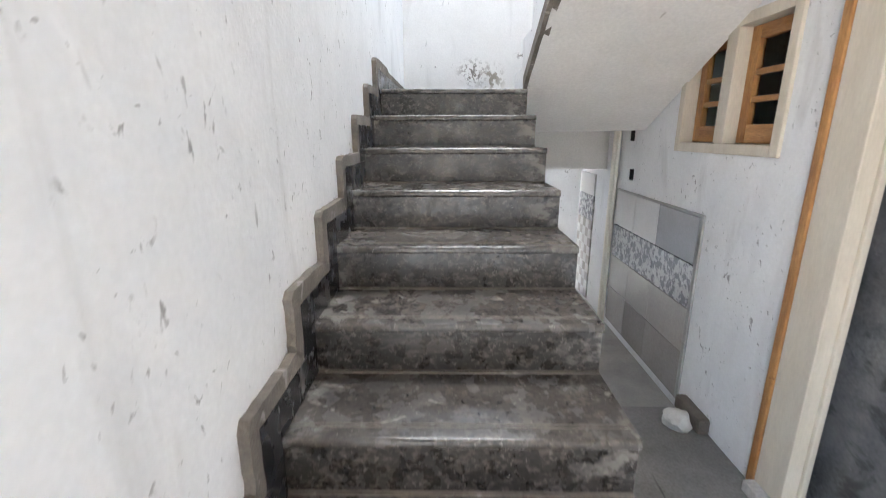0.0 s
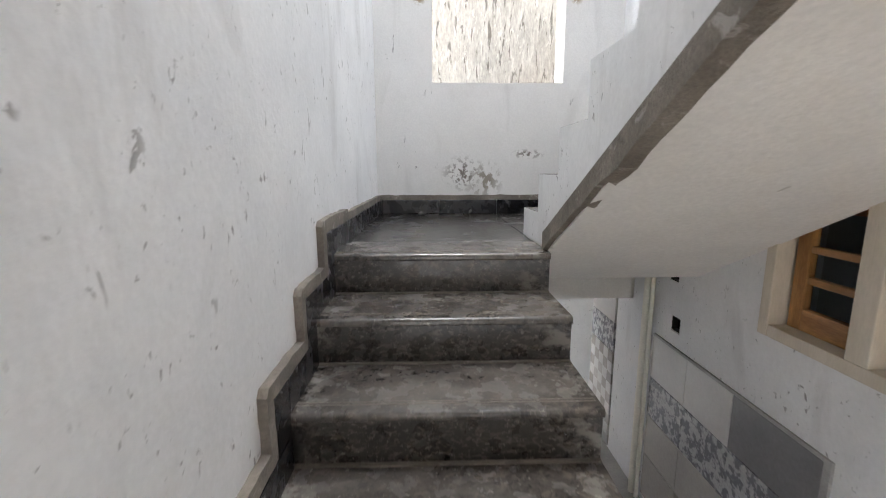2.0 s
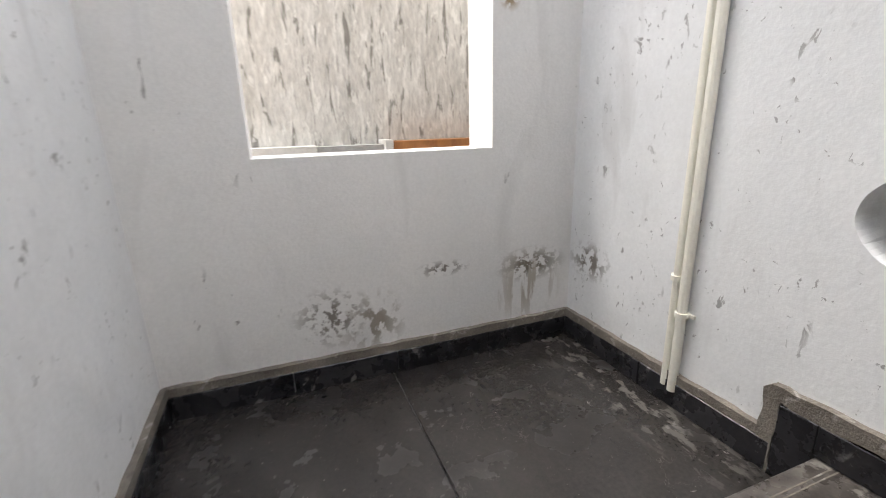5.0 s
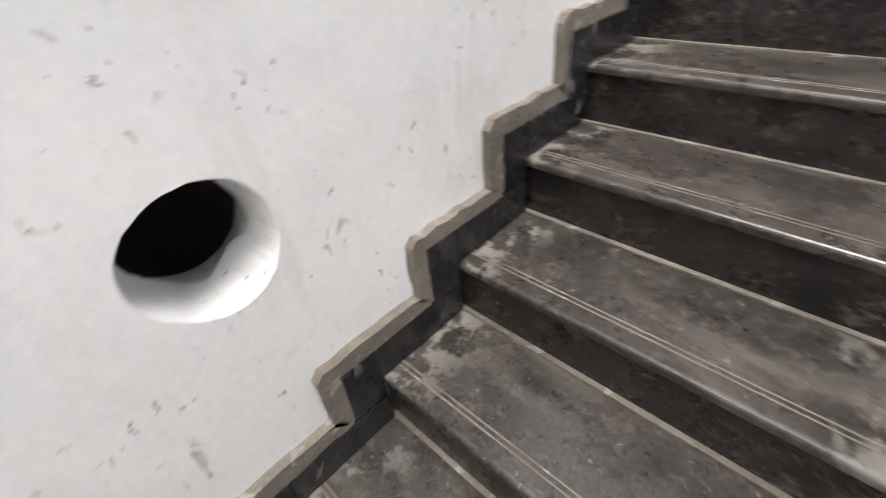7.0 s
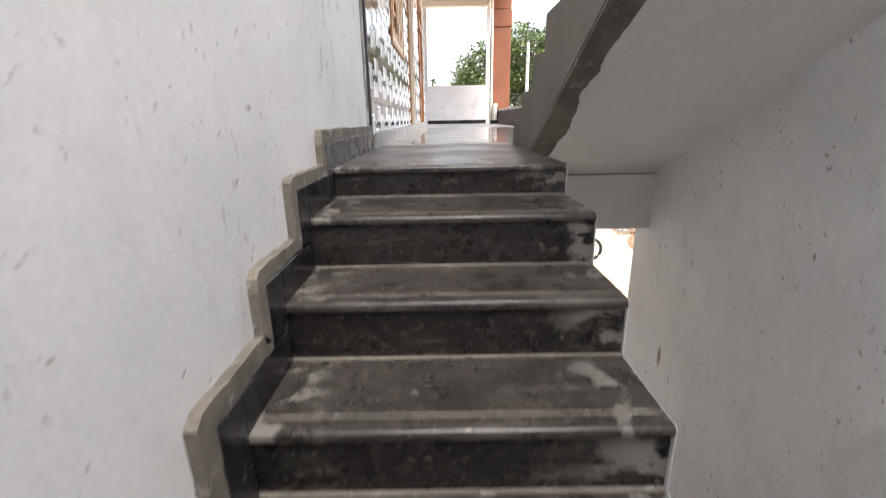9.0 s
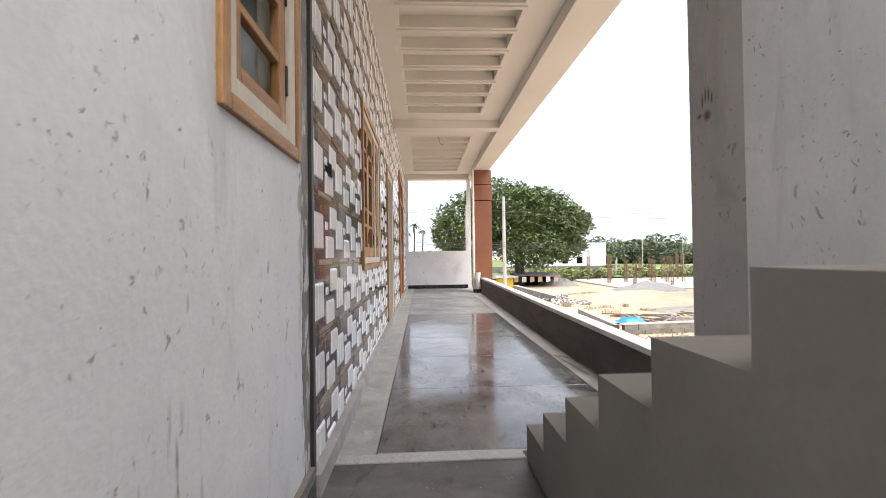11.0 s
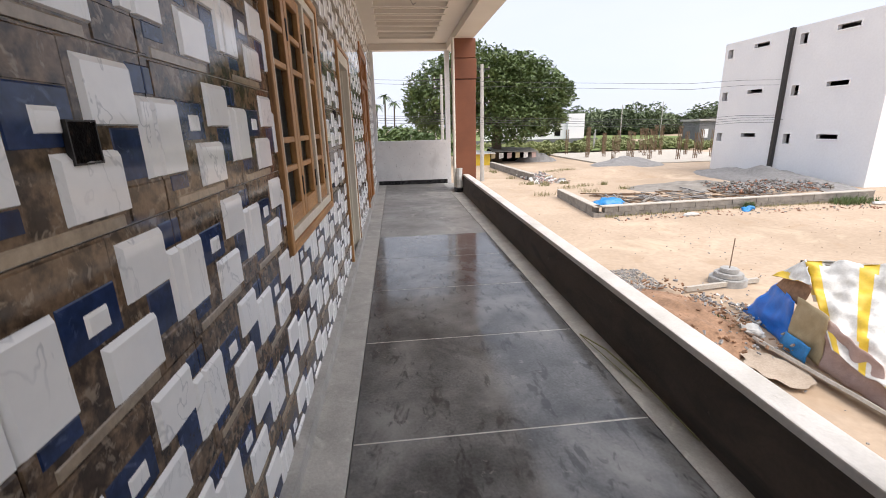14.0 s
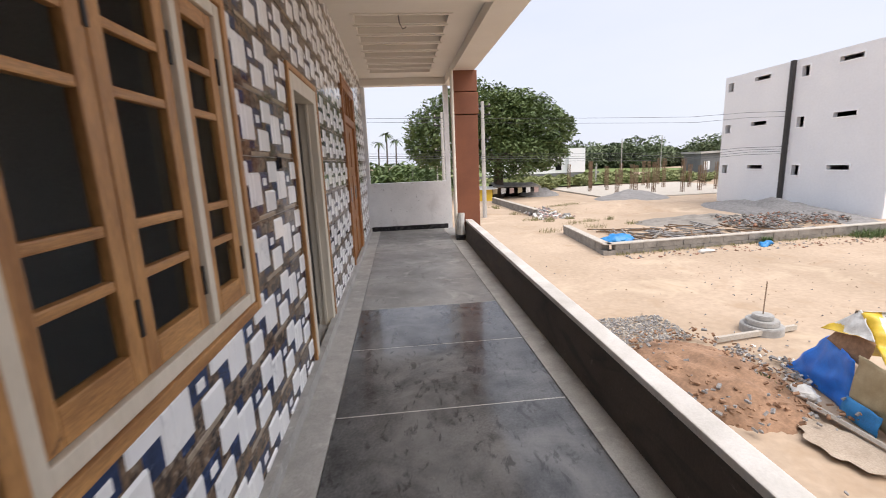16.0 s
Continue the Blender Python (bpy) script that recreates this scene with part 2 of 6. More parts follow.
M_RISER_MIDDLE = material("granite riser in a near-black tone", (0.012, 0.011, 0.0105), (0.03, 0.026, 0.024), 0.18, 0.4, 5.0, 90, 0.03, fine_mix=0.55, spots=(
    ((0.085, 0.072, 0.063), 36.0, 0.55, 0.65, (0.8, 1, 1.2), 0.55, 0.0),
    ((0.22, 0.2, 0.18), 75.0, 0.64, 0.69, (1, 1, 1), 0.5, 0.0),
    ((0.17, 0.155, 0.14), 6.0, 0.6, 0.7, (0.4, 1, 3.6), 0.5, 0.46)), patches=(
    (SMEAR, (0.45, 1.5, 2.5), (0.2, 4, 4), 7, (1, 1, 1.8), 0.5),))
M_BLACK = material("black skirting tile", (0.012, 0.012, 0.015), (0.028, 0.027, 0.03), 0.16, 0.35, 7.0, 60, 0.03, fine_mix=0.3, spots=(
    ((0.28, 0.27, 0.26), 16.0, 0.61, 0.66, (1, 1, 0.5), 0.6, 0.48),), random=0.25)
M_SLAB = material("polished black floor granite", (0.05, 0.052, 0.055), (0.125, 0.127, 0.13), 0.05, 0.2, 2.6, 70, 0.01, fine_mix=0.35, spots=(
    ((0.25, 0.25, 0.25), 1.6, 0.48, 0.72, (1, 1, 1), 0.55, 0.0),
    ((0.018, 0.018, 0.02), 9.0, 0.57, 0.66, (1.6, 0.7, 1), 0.6, 0.0),
    ((0.2, 0.195, 0.19), 20.0, 0.66, 0.72, (1, 1, 1), 0.5, 0.0)), random=0.15)
M_LANDING = material("smooth black landing granite", (0.026, 0.0235, 0.022), (0.036, 0.032, 0.0295), 0.2, 0.3, 2.2, 80, 0.02, fine_mix=0.35, spots=(
    ((0.075, 0.067, 0.06), 2.5, 0.5, 0.85, (1.4, 0.8, 1), 0.5, 0.0),
    ((0.32, 0.3, 0.28), 40.0, 0.67, 0.7, (1, 1, 1), 0.6, 0.5),
    ((0.3, 0.28, 0.26), 6.0, 0.001, 0.004, (1, 1, 1), 0.22, -1)), patches=(
    ((0.13, 0.121, 0.11), (1.22, 3.75, 1.71), (0.17, 0.75, 0.3), 17, (1.4, 0.7, 1), 0.55),
    ((0.3, 0.285, 0.26), (0.3, 3.75, 1.71), (1.1, 0.6, 0.3), 55, (1, 1, 1), 0.68)))
M_SLAB_DUSTY = material("dust-covered floor granite", (0.16, 0.158, 0.152), (0.28, 0.275, 0.265), 0.38, 0.6, 1.8, 80, 0.05, fine_mix=0.25, spots=(
    ((0.05, 0.05, 0.05), 7.0, 0.6, 0.66, (2.2, 0.7, 1), 0.7, 0.5),
    ((0.4, 0.39, 0.37), 4.0, 0.58, 0.72, (1, 1, 1), 0.6, 0.0)), random=0.08)
M_LANDING_DUSTY = material("dusty black landing granite", (0.06, 0.058, 0.056), (0.115, 0.11, 0.104), 0.3, 0.5, 2.2, 80, 0.03, fine_mix=0.3, spots=(
    ((0.19, 0.185, 0.175), 3.0, 0.5, 0.72, (0.8, 1.4, 1), 0.6, 0.0),
    ((0.03, 0.03, 0.03), 6.0, 0.58, 0.66, (1.5, 0.7, 1), 0.6, 0.0),
    ((0.45, 0.44, 0.42), 30.0, 0.66, 0.7, (1, 1, 1), 0.6, 0.5)), patches=(
    ((0.5, 0.49, 0.47), (0.75, 0.62, 3.112), (0.2, 0.05, 0.2), 22, (0.5, 1.5, 1), 0.5),))
M_EDGING = material("rough brown cement edging", (0.25, 0.22, 0.185), (0.14, 0.122, 0.102), 0.92, None, 6.0, 120, 0.6, fine_mix=0.25, spots=(
    ((0.5, 0.48, 0.44), 16.0, 0.6, 0.68, (1, 1, 1), 0.5, 0.0),
    ((0.1, 0.086, 0.07), 9.0, 0.62, 0.7, (1, 1, 1), 0.6, 0.0)))
M_JOINT = material("pale joint filler", (0.5, 0.49, 0.47), (0.4, 0.39, 0.37), 0.9, None, 8, 80, 0.2)
M_WHITE_TILE = material("white marble tile", (0.86, 0.86, 0.85), (0.8, 0.81, 0.82), 0.07, None, 5.0, 30, 0.0, fine_mix=0.03, spec=0.5, spots=(
    ((0.42, 0.44, 0.47), 5.0, 0.002, 0.012, (1, 1.3, 0.6), 0.65, -1),))
M_BROWN_TILE = material("brown marble tile", (0.175, 0.117, 0.074), (0.052, 0.036, 0.026), 0.08, None, 22.0, 70, 0.0, fine_mix=0.4, spec=0.32, contrast=(0.42, 0.58), spots=(
    ((0.36, 0.29, 0.22), 34.0, 0.56, 0.64, (1, 1, 1), 0.5, 0.0),))
M_BLUE_TILE = material("blue marble tile", (0.026, 0.048, 0.13), (0.014, 0.026, 0.07), 0.08, None, 12.0, 60, 0.0, fine_mix=0.3, spec=0.32, spots=(
    ((0.11, 0.16, 0.3), 26.0, 0.6, 0.68, (1, 1, 1), 0.45, 0.0),))
M_TAN_EDGE = material("tan tile edge", (0.36, 0.29, 0.21), (0.28, 0.22, 0.16), 0.12, None, 10.0, 60, 0.0)
M_DARK_STRIP = material("dark edge strip", (0.05, 0.045, 0.042), (0.03, 0.028, 0.027), 0.5, None, 8, 80, 0.1)
M_WOOD = material("varnished teak", (0.52, 0.275, 0.1), (0.31, 0.145, 0.05), 0.4, 0.55, 5.0, 60, 0.08, fine_mix=0.3, stretch=(3, 3, 0.5), spots=(
    ((0.22, 0.09, 0.03), 7.0, 0.56, 0.72, (1, 1, 0.35), 0.65, 0.0),
    ((0.1, 0.04, 0.015), 16.0, 0.68, 0.73, (1, 1, 0.5), 0.7, 0.0)))
M_WOOD_ACROSS = material("varnished teak rail", (0.52, 0.275, 0.1), (0.31, 0.145, 0.05), 0.4, 0.55, 5.0, 60, 0.08, fine_mix=0.3, stretch=(3, 0.5, 3), spots=(
    ((0.22, 0.09, 0.03), 7.0, 0.56, 0.72, (1, 0.35, 1), 0.65, 0.0),))
M_DOOR_WOOD = material("red-brown door wood", (0.4, 0.17, 0.05), (0.26, 0.1, 0.03), 0.35, 0.5, 6.0, 60, 0.08, fine_mix=0.18, stretch=(3, 3, 0.5))
M_CREAM = material("cream primed wood", (0.66, 0.6, 0.5), (0.58, 0.52, 0.42), 0.6, None, 4.0, 60, 0.08, fine_mix=0.08, stretch=(3, 3, 0.6))
M_IRON = material("black iron", (0.02, 0.02, 0.02), (0.035, 0.03, 0.03), 0.5, None, 8, 60, 0.05, metal=0.4)
M_PIPE = material("cream plastic pipe", (0.84, 0.81, 0.72), (0.78, 0.75, 0.66), 0.45, None, 5, 50, 0.03, fine_mix=0.06)
M_ROOM = material("dim room plaster", (0.6, 0.575, 0.55), (0.52, 0.5, 0.475), 0.9, None, 1.5, 60, 0.1)
M_CEILING = material("cream ceiling paint", (0.8, 0.765, 0.7), (0.75, 0.715, 0.65), 0.85, None, 1.2, 60, 0.06, fine_mix=0.03)
M_PARAPET_IN = material("dark brown parapet paint", (0.085, 0.066, 0.053), (0.06, 0.047, 0.038), 0.7, None, 2.5, 70, 0.15, fine_mix=0.15, spots=(
    ((0.022, 0.02, 0.019), 2.2, 0.5, 0.66, (1, 0.6, 2.5), 0.75, 0.0),
    ((0.2, 0.17, 0.14), 18.0, 0.66, 0.7, (1, 0.6, 1), 0.5, 0.48)))
M_PARAPET_TOP = material("white parapet cap", (0.74, 0.72, 0.69), (0.56, 0.54, 0.5), 0.85, None, 3.0, 70, 0.2, fine_mix=0.08, spots=(
    ((0.4, 0.36, 0.3), 9.0, 0.67, 0.72, (1, 1, 1), 0.6, 0.5),))
M_COLUMN = material("chocolate column paint", (0.24, 0.085, 0.04), (0.19, 0.066, 0.032), 0.6, None, 2.0, 60, 0.1, fine_mix=0.1)
M_ROUGHCAST = material("rough cement render", (0.64, 0.62, 0.575), (0.46, 0.44, 0.4), 0.95, None, 9.0, 40, 1.0, fine_mix=0.3, stretch=(1.4, 1, 0.4), spots=(
    ((0.14, 0.13, 0.11), 20.0, 0.57, 0.63, (1.3, 1, 0.22), 0.8, 0.0),
    ((0.76, 0.74, 0.69), 26.0, 0.58, 0.64, (1.3, 1, 0.4), 0.6, 0.0)))
M_WHITEHOUSE = material("white house paint", (0.86, 0.86, 0.86), (0.81, 0.81, 0.82), 0.8, None, 0.25, 6, 0.05, fine_mix=0.04)
M_HOUSE_GREY = material("grey downpipe cement", (0.2, 0.2, 0.2), (0.15, 0.15, 0.15), 0.9, None, 1, 10, 0.1)
# Near-black put in for shade inside openings; the motorcycle seat shares it.
M_DARK = material("near-black for shaded openings and seat", (0.008, 0.008, 0.008), (0.014, 0.013, 0.012), 1.0, None, 1, 10, 0.0, spec=0.05)
M_SAND = material("sandy ground", (0.49, 0.375, 0.272), (0.4, 0.302, 0.212), 0.95, None, 0.16, 5.0, 0.5, fine_mix=0.14, spots=(
    ((0.36, 0.25, 0.155), 0.6, 0.55, 0.7, (1, 1, 1), 0.55, 0.0),
    ((0.62, 0.5, 0.36), 0.35, 0.56, 0.7, (1, 1, 1), 0.5, 0.0)))
M_CLAY = material("dug red earth", (0.36, 0.215, 0.13), (0.23, 0.135, 0.08), 0.95, None, 1.4, 14, 0.7, fine_mix=0.3)
M_FIELD = material("green scrub field", (0.13, 0.2, 0.045), (0.2, 0.24, 0.08), 0.95, None, 0.12, 2.5, 0.6, fine_mix=0.4, spots=(
    ((0.05, 0.09, 0.02), 0.5, 0.56, 0.66, (1, 1, 1), 0.7, 0.0),))
M_GRAVEL = material("grey gravel", (0.32, 0.31, 0.3), (0.22, 0.21, 0.2), 0.95, None, 5, 30, 0.6, fine_mix=0.4)
M_BRICK = material("red brick rubble", (0.32, 0.165, 0.105), (0.24, 0.13, 0.09), 0.9, None, 3, 40, 0.3, fine_mix=0.3, random=0.3)
M_PLOTWALL = material("cement block plinth", (0.3, 0.275, 0.24), (0.2, 0.18, 0.155), 0.95, None, 1.6, 16, 0.5, fine_mix=0.3)
M_PLOTCAP = material("pale plinth top", (0.52, 0.48, 0.42), (0.44, 0.4, 0.34), 0.95, None, 2, 20, 0.3)
M_BLUE_TARP = material("bright blue tarpaulin", (0.008, 0.2, 0.75), (0.006, 0.13, 0.58), 0.4, None, 3, 40, 0.2, fine_mix=0.15)
M_LIGHTBLUE = material("light blue plastic sheet", (0.03, 0.27, 0.62), (0.02, 0.2, 0.5), 0.4, None, 3, 40, 0.2)
M_WHITE_TARP = material("white plastic sheet", (0.72, 0.71, 0.67), (0.5, 0.49, 0.46), 0.45, None, 5, 30, 0.6, fine_mix=0.1)
M_CANE = material("green cane", (0.2, 0.2, 0.07), (0.14, 0.14, 0.05), 0.5, None, 5, 50, 0.05)
M_YELLOW_TARP = material("yellow plastic sheet", (0.72, 0.5, 0.04), (0.6, 0.4, 0.03), 0.45, None, 2, 30, 0.2, fine_mix=0.1)
M_SACK = material("jute sacking", (0.46, 0.38, 0.24), (0.36, 0.29, 0.17), 0.95, None, 3, 90, 0.4, fine_mix=0.25)
M_PINK = material("faded pink cloth", (0.5, 0.37, 0.33), (0.4, 0.28, 0.25), 0.9, None, 3, 60, 0.3)
M_SCRUB = material("dry green scrub", (0.32, 0.34, 0.15), (0.18, 0.215, 0.085), 0.8, None, 0.3, 4, 0.1, fine_mix=0.35)
M_STRAW = material("dry yellow grass", (0.32, 0.28, 0.15), (0.2, 0.2, 0.08), 0.9, None, 1.0, 8, 0.1, fine_mix=0.3)
M_BARK = material("tree bark", (0.14, 0.105, 0.075), (0.08, 0.06, 0.045), 0.95, None, 1.5, 12, 0.6)
M_LEAF = material("green leaves", (0.13, 0.185, 0.055), (0.06, 0.1, 0.027), 0.55, None, 0.5, 6, 0.1, fine_mix=0.35)
# Aerial haze is mixed into this paler green.
M_LEAF_FAR = material("distant leaves paled by haze", (0.15, 0.185, 0.095), (0.085, 0.12, 0.06), 0.8, None, 0.25, 2, 0.1, fine_mix=0.35)
M_POLE = material("pale concrete pole", (0.5, 0.48, 0.45), (0.4, 0.385, 0.36), 0.85, None, 1, 20, 0.1)
M_RUST = material("rusty bars", (0.21, 0.135, 0.08), (0.14, 0.088, 0.052), 0.9, None, 4, 40, 0.2)
M_WIRE = material("dark cable", (0.06, 0.06, 0.065), (0.045, 0.045, 0.05), 0.6, None, 4, 40, 0.0)
M_GLASS = glass("clear window glass")
M_STEEL = material("bare steel", (0.4, 0.4, 0.4), (0.3, 0.3, 0.3), 0.35, None, 4, 40, 0.02, metal=0.9)
M_TILE_GREY = material("grey dado tile", (0.42, 0.4, 0.37), (0.36, 0.34, 0.315), 0.25, None, 3, 60, 0.03, fine_mix=0.1, random=0.2)
M_TILE_PALE = material("pale dado tile", (0.62, 0.61, 0.59), (0.56, 0.55, 0.53), 0.25, None, 3, 60, 0.03, fine_mix=0.06)
M_TILE_SLATE = material("slate grey dado tile", (0.25, 0.25, 0.255), (0.2, 0.2, 0.205), 0.25, None, 3, 60, 0.03, fine_mix=0.1)
M_TILE_PATTERN = material("patterned grey dado tile", (0.5, 0.5, 0.5), (0.2, 0.2, 0.22), 0.25, None, 26, 80, 0.03, fine_mix=0.2, contrast=(0.46, 0.54))


# ------------------------------------------------------------------ builders
def bm_box(bm, x0, y0, z0, x1, y1, z1, mi=0):
    v = [bm.verts.new(p) for p in ((x0, y0, z0), (x1, y0, z0), (x1, y1, z0), (x0, y1, z0), (x0, y0, z1), (x1, y0, z1), (x1, y1, z1), (x0, y1, z1))]
    for f in ((3, 2, 1, 0), (4, 5, 6, 7), (0, 1, 5, 4), (1, 2, 6, 5), (2, 3, 7, 6), (3, 0, 4, 7)):
        bm.faces.new([v[i] for i in f]).material_index = mi


def box_bm(*c):
    bm = bmesh.new()
    bm_box(bm, *c)
    return bm


def soft_box(x0, y0, z0, x1, y1, z1, r=0.006, seg=2):
    bm = box_bm(x0, y0, z0, x1, y1, z1)
    bmesh.ops.bevel(bm, geom=bm.edges[:], offset=r, segments=seg, affect="EDGES", profile=0.6)
    return bm


def prism(bm, outline, axis, a0, a1):
    """An outline of two coordinates drawn out along axis x (y, z), y (x, z) or z (x, y)."""
    def at(p, a):
        return {"x": (a, p[0], p[1]), "y": (p[0], a, p[1]), "z": (p[0], p[1], a)}[axis]
    lo = [bm.verts.new(at(p, a0)) for p in outline]
    hi = [bm.verts.new(at(p, a1)) for p in outline]
    bm.faces.new(lo[::-1])
    bm.faces.new(hi)
    k = len(outline)
    for i in range(k):
        bm.faces.new((lo[i], lo[(i + 1) % k], hi[(i + 1) % k], hi[i]))


def mesh_of(name, bm, mats, smooth=False):
    bmesh.ops.recalc_face_normals(bm, faces=bm.faces[:])
    me = bpy.data.meshes.new(name)
    bm.to_mesh(me)
    bm.free()
    for m in mats if isinstance(mats, (list, tuple)) else [mats]:
        me.materials.append(m)
    if smooth:
        me.polygons.foreach_set("use_smooth", [True] * len(me.polygons))
    return me


def part(name, bm, mats, parent, label="", smooth=False):
    """A part whose mesh is written in the world's own metres, under any parent that is not turned."""
    ob = new(name, mesh_of(name, bm, mats, smooth))
    ob.parent = parent
    place = Vector((0, 0, 0))
    p = parent
    while p is not None:
        place += p.location
        p = p.parent
    ob.location = -place
    return tagged(ob, label)


def thing(name, label, category, at=(0, 0, 0), group="", kind=""):
    ob = new(name)
    ob.location = at
    ob.empty_display_size = 0.1
    return tagged(ob, label, category, group, kind)


def structure(name, bm, mats, label, category="wall", smooth=False):
    return tagged(new(name, mesh_of(name, bm, mats, smooth)), label, category, "", "structure")


def slab_with_holes(bm, axis, a0, a1, u0, u1, w0, w1, holes):
    """A wall (axis x or y) or a slab (axis z) between a0 and a1, with rectangular holes (u0, u1, w0, w1) right through it."""
    us = sorted({u0, u1, *[min(max(h[i], u0), u1) for h in holes for i in (0, 1)]})
    ws = sorted({w0, w1, *[min(max(h[i], w0), w1) for h in holes for i in (2, 3)]})
    solid = {}
    for i in range(len(us) - 1):
        for j in range(len(ws) - 1):
            cu, cw = (us[i] + us[i + 1]) / 2, (ws[j] + ws[j + 1]) / 2
            solid[i, j] = not any(h[0] < cu < h[1] and h[2] < cw < h[3] for h in holes)
    verts = {}

    def v(i, j, k):
        if (i, j, k) not in verts:
            a = (a0, a1)[k]
            verts[i, j, k] = bm.verts.new({"x": (a, us[i], ws[j]), "y": (us[i], a, ws[j]), "z": (us[i], ws[j], a)}[axis])
        return verts[i, j, k]
    for (i, j), s in solid.items():
        if not s:
            continue
        bm.faces.new((v(i, j, 0), v(i + 1, j, 0), v(i + 1, j + 1, 0), v(i, j + 1, 0)))
        bm.faces.new((v(i, j, 1), v(i, j + 1, 1), v(i + 1, j + 1, 1), v(i + 1, j, 1)))
        for di, dj, e in ((-1, 0, ((i, j), (i, j + 1))), (1, 0, ((i + 1, j), (i + 1, j + 1))), (0, -1, ((i, j), (i + 1, j))), (0, 1, ((i, j + 1), (i + 1, j + 1)))):
            if not solid.get((i + di, j + dj), False):
                p, q = e
                bm.faces.new((v(*p, 0), v(*q, 0), v(*q, 1), v(*p, 1)))


def tube(bm, pts, r, seg=8, r2=None):
    """A round bar along points, tapering from r to r2."""
    rings = []
    pts = [Vector(p) for p in pts]
    for i, p in enumerate(pts):
        d = (pts[min(i + 1, len(pts) - 1)] - pts[max(i - 1, 0)]).normalized()
        s = d.orthogonal().normalized()
        o = d.cross(s)
        rr = r if r2 is None else r + (r2 - r) * i / (len(pts) - 1)
        rings.append([bm.verts.new(p + s * rr * math.cos(6.2832 * k / seg) + o * rr * math.sin(6.2832 * k / seg)) for k in range(seg)])
    for a, b in zip(rings, rings[1:]):
        for k in range(seg):
            bm.faces.new((a[k], a[(k + 1) % seg], b[(k + 1) % seg], b[k]))
    bm.faces.new(rings[0][::-1])
    bm.faces.new(rings[-1])


def tube_bm(pts, r, seg=8, r2=None):
    bm = bmesh.new()
    tube(bm, pts, r, seg, r2)
    return bm


# ------------------------------------------------------------------ the plan
WL, WR, XE, YB = -0.43, 1.335, 0.43, 4.24      # stair walls, the stair's open edge, the landing's back wall
Z_PORCH, Z_LAND, Z_UP = -0.06, 1.708, 3.112    # floors
TILE_X = 1.352                                 # base of the tiled wall
Y_TILE = -0.25                                 # where the tiled wall begins
Y_END = -10.84
WINDOW_BALCONY = (-3.09, -1.87, 3.99, 5.2)
DOOR_BALCONY = (-5.16, -4.2, Z_UP, 5.2)
DOOR_MAIN = (-8.75, -7.25, Z_UP, 5.72)
WINDOW_STAIR = (-0.06, 0.47, 4.43, 5.2)
WINDOW_PORCH = (1.83, 2.67, 1.36, 1.985)
DOOR_PORCH = (0.42, 1.6, Z_PORCH, 2.1)
HOLE_Y, HOLE_Z, HOLE_R = 3.06, 2.497, 0.112

# ------------------------------------------------------------------ walls, floors, ceilings
structure("wall_west_lower", box_bm(WL - 0.23, -0.45, -0.6, WL, 4.47, 3.0), M_WALL, "white painted plaster stair wall with scuffs")
structure("wall_west_landing", box_bm(WL - 0.23, -0.24, 3.0, WL, 4.47, 6.6), M_WALL, "white painted plaster wall above the landing")
# End piece holds its shade in the colour; the landing part stays white.
structure("wall_west_upper", box_bm(WL - 0.23, -0.6, 3.0, WL, -0.24, 6.6), M_WALL_SHADED, "white plaster stair wall end, greyed for shade")
bm = bmesh.new()
slab_with_holes(bm, "y", YB, YB + 0.23, WL, WR, 1.5, 6.6, [(-0.02, 0.915, 2.637, 4.05)])
structure("wall_back", bm, M_WALL_DAMP, "white plaster landing wall with damp stains and an unglazed window opening")

bm = bmesh.new()
patch = 0.16
slab_with_holes(bm, "x", WR, WR + 0.225, Y_TILE, 4.47, -0.6, 6.6, [
    WINDOW_STAIR, WINDOW_PORCH, DOOR_PORCH, (HOLE_Y - patch, HOLE_Y + patch, HOLE_Z - patch, HOLE_Z + patch),
    (3.285, 3.375, 1.405, 1.485), (3.235, 3.325, 1.12, 1.21)])
# the round hole, rough-edged, in its square of wall
ring_f, ring_b, ring_c, sq_f, sq_b = [], [], [], [], []
K = 40
for k in range(K):
    t = 6.28318 * k / K
    c, s = math.cos(t), math.sin(t)
    r = HOLE_R * (1 + 0.03 * math.sin(3 * t + 1) + random.uniform(-0.012, 0.012))
    rb = HOLE_R * (0.9 + 0.05 * math.sin(4 * t) + random.uniform(-0.03, 0.03))
    m = patch / max(abs(c), abs(s))
    ring_f.append(bm.verts.new((WR, HOLE_Y + r * c, HOLE_Z + r * s)))
    ring_b.append(bm.verts.new((WR + 0.12 + 0.015 * math.sin(5 * t), HOLE_Y + rb * c, HOLE_Z + rb * s)))
    ring_c.append(bm.verts.new((WR + 0.225, HOLE_Y + 1.25 * r * c, HOLE_Z + 1.25 * r * s)))
    sq_f.append(bm.verts.new((WR, HOLE_Y + m * c, HOLE_Z + m * s)))
    sq_b.append(bm.verts.new((WR + 0.225, HOLE_Y + m * c, HOLE_Z + m * s)))
for k in range(K):
    q = (k + 1) % K
    bm.faces.new((ring_f[k], ring_f[q], sq_f[q], sq_f[k]))
    bm.faces.new((ring_c[k], ring_c[q], sq_b[q], sq_b[k]))
    bm.faces.new((ring_b[k], ring_b[q], ring_c[q], ring_c[k]))
    bm.faces.new((ring_f[k], ring_f[q], ring_b[q], ring_b[k]))
wall_east = structure("wall_east", bm, M_WALL, "white painted plaster wall with a round pipe hole and scuff marks")

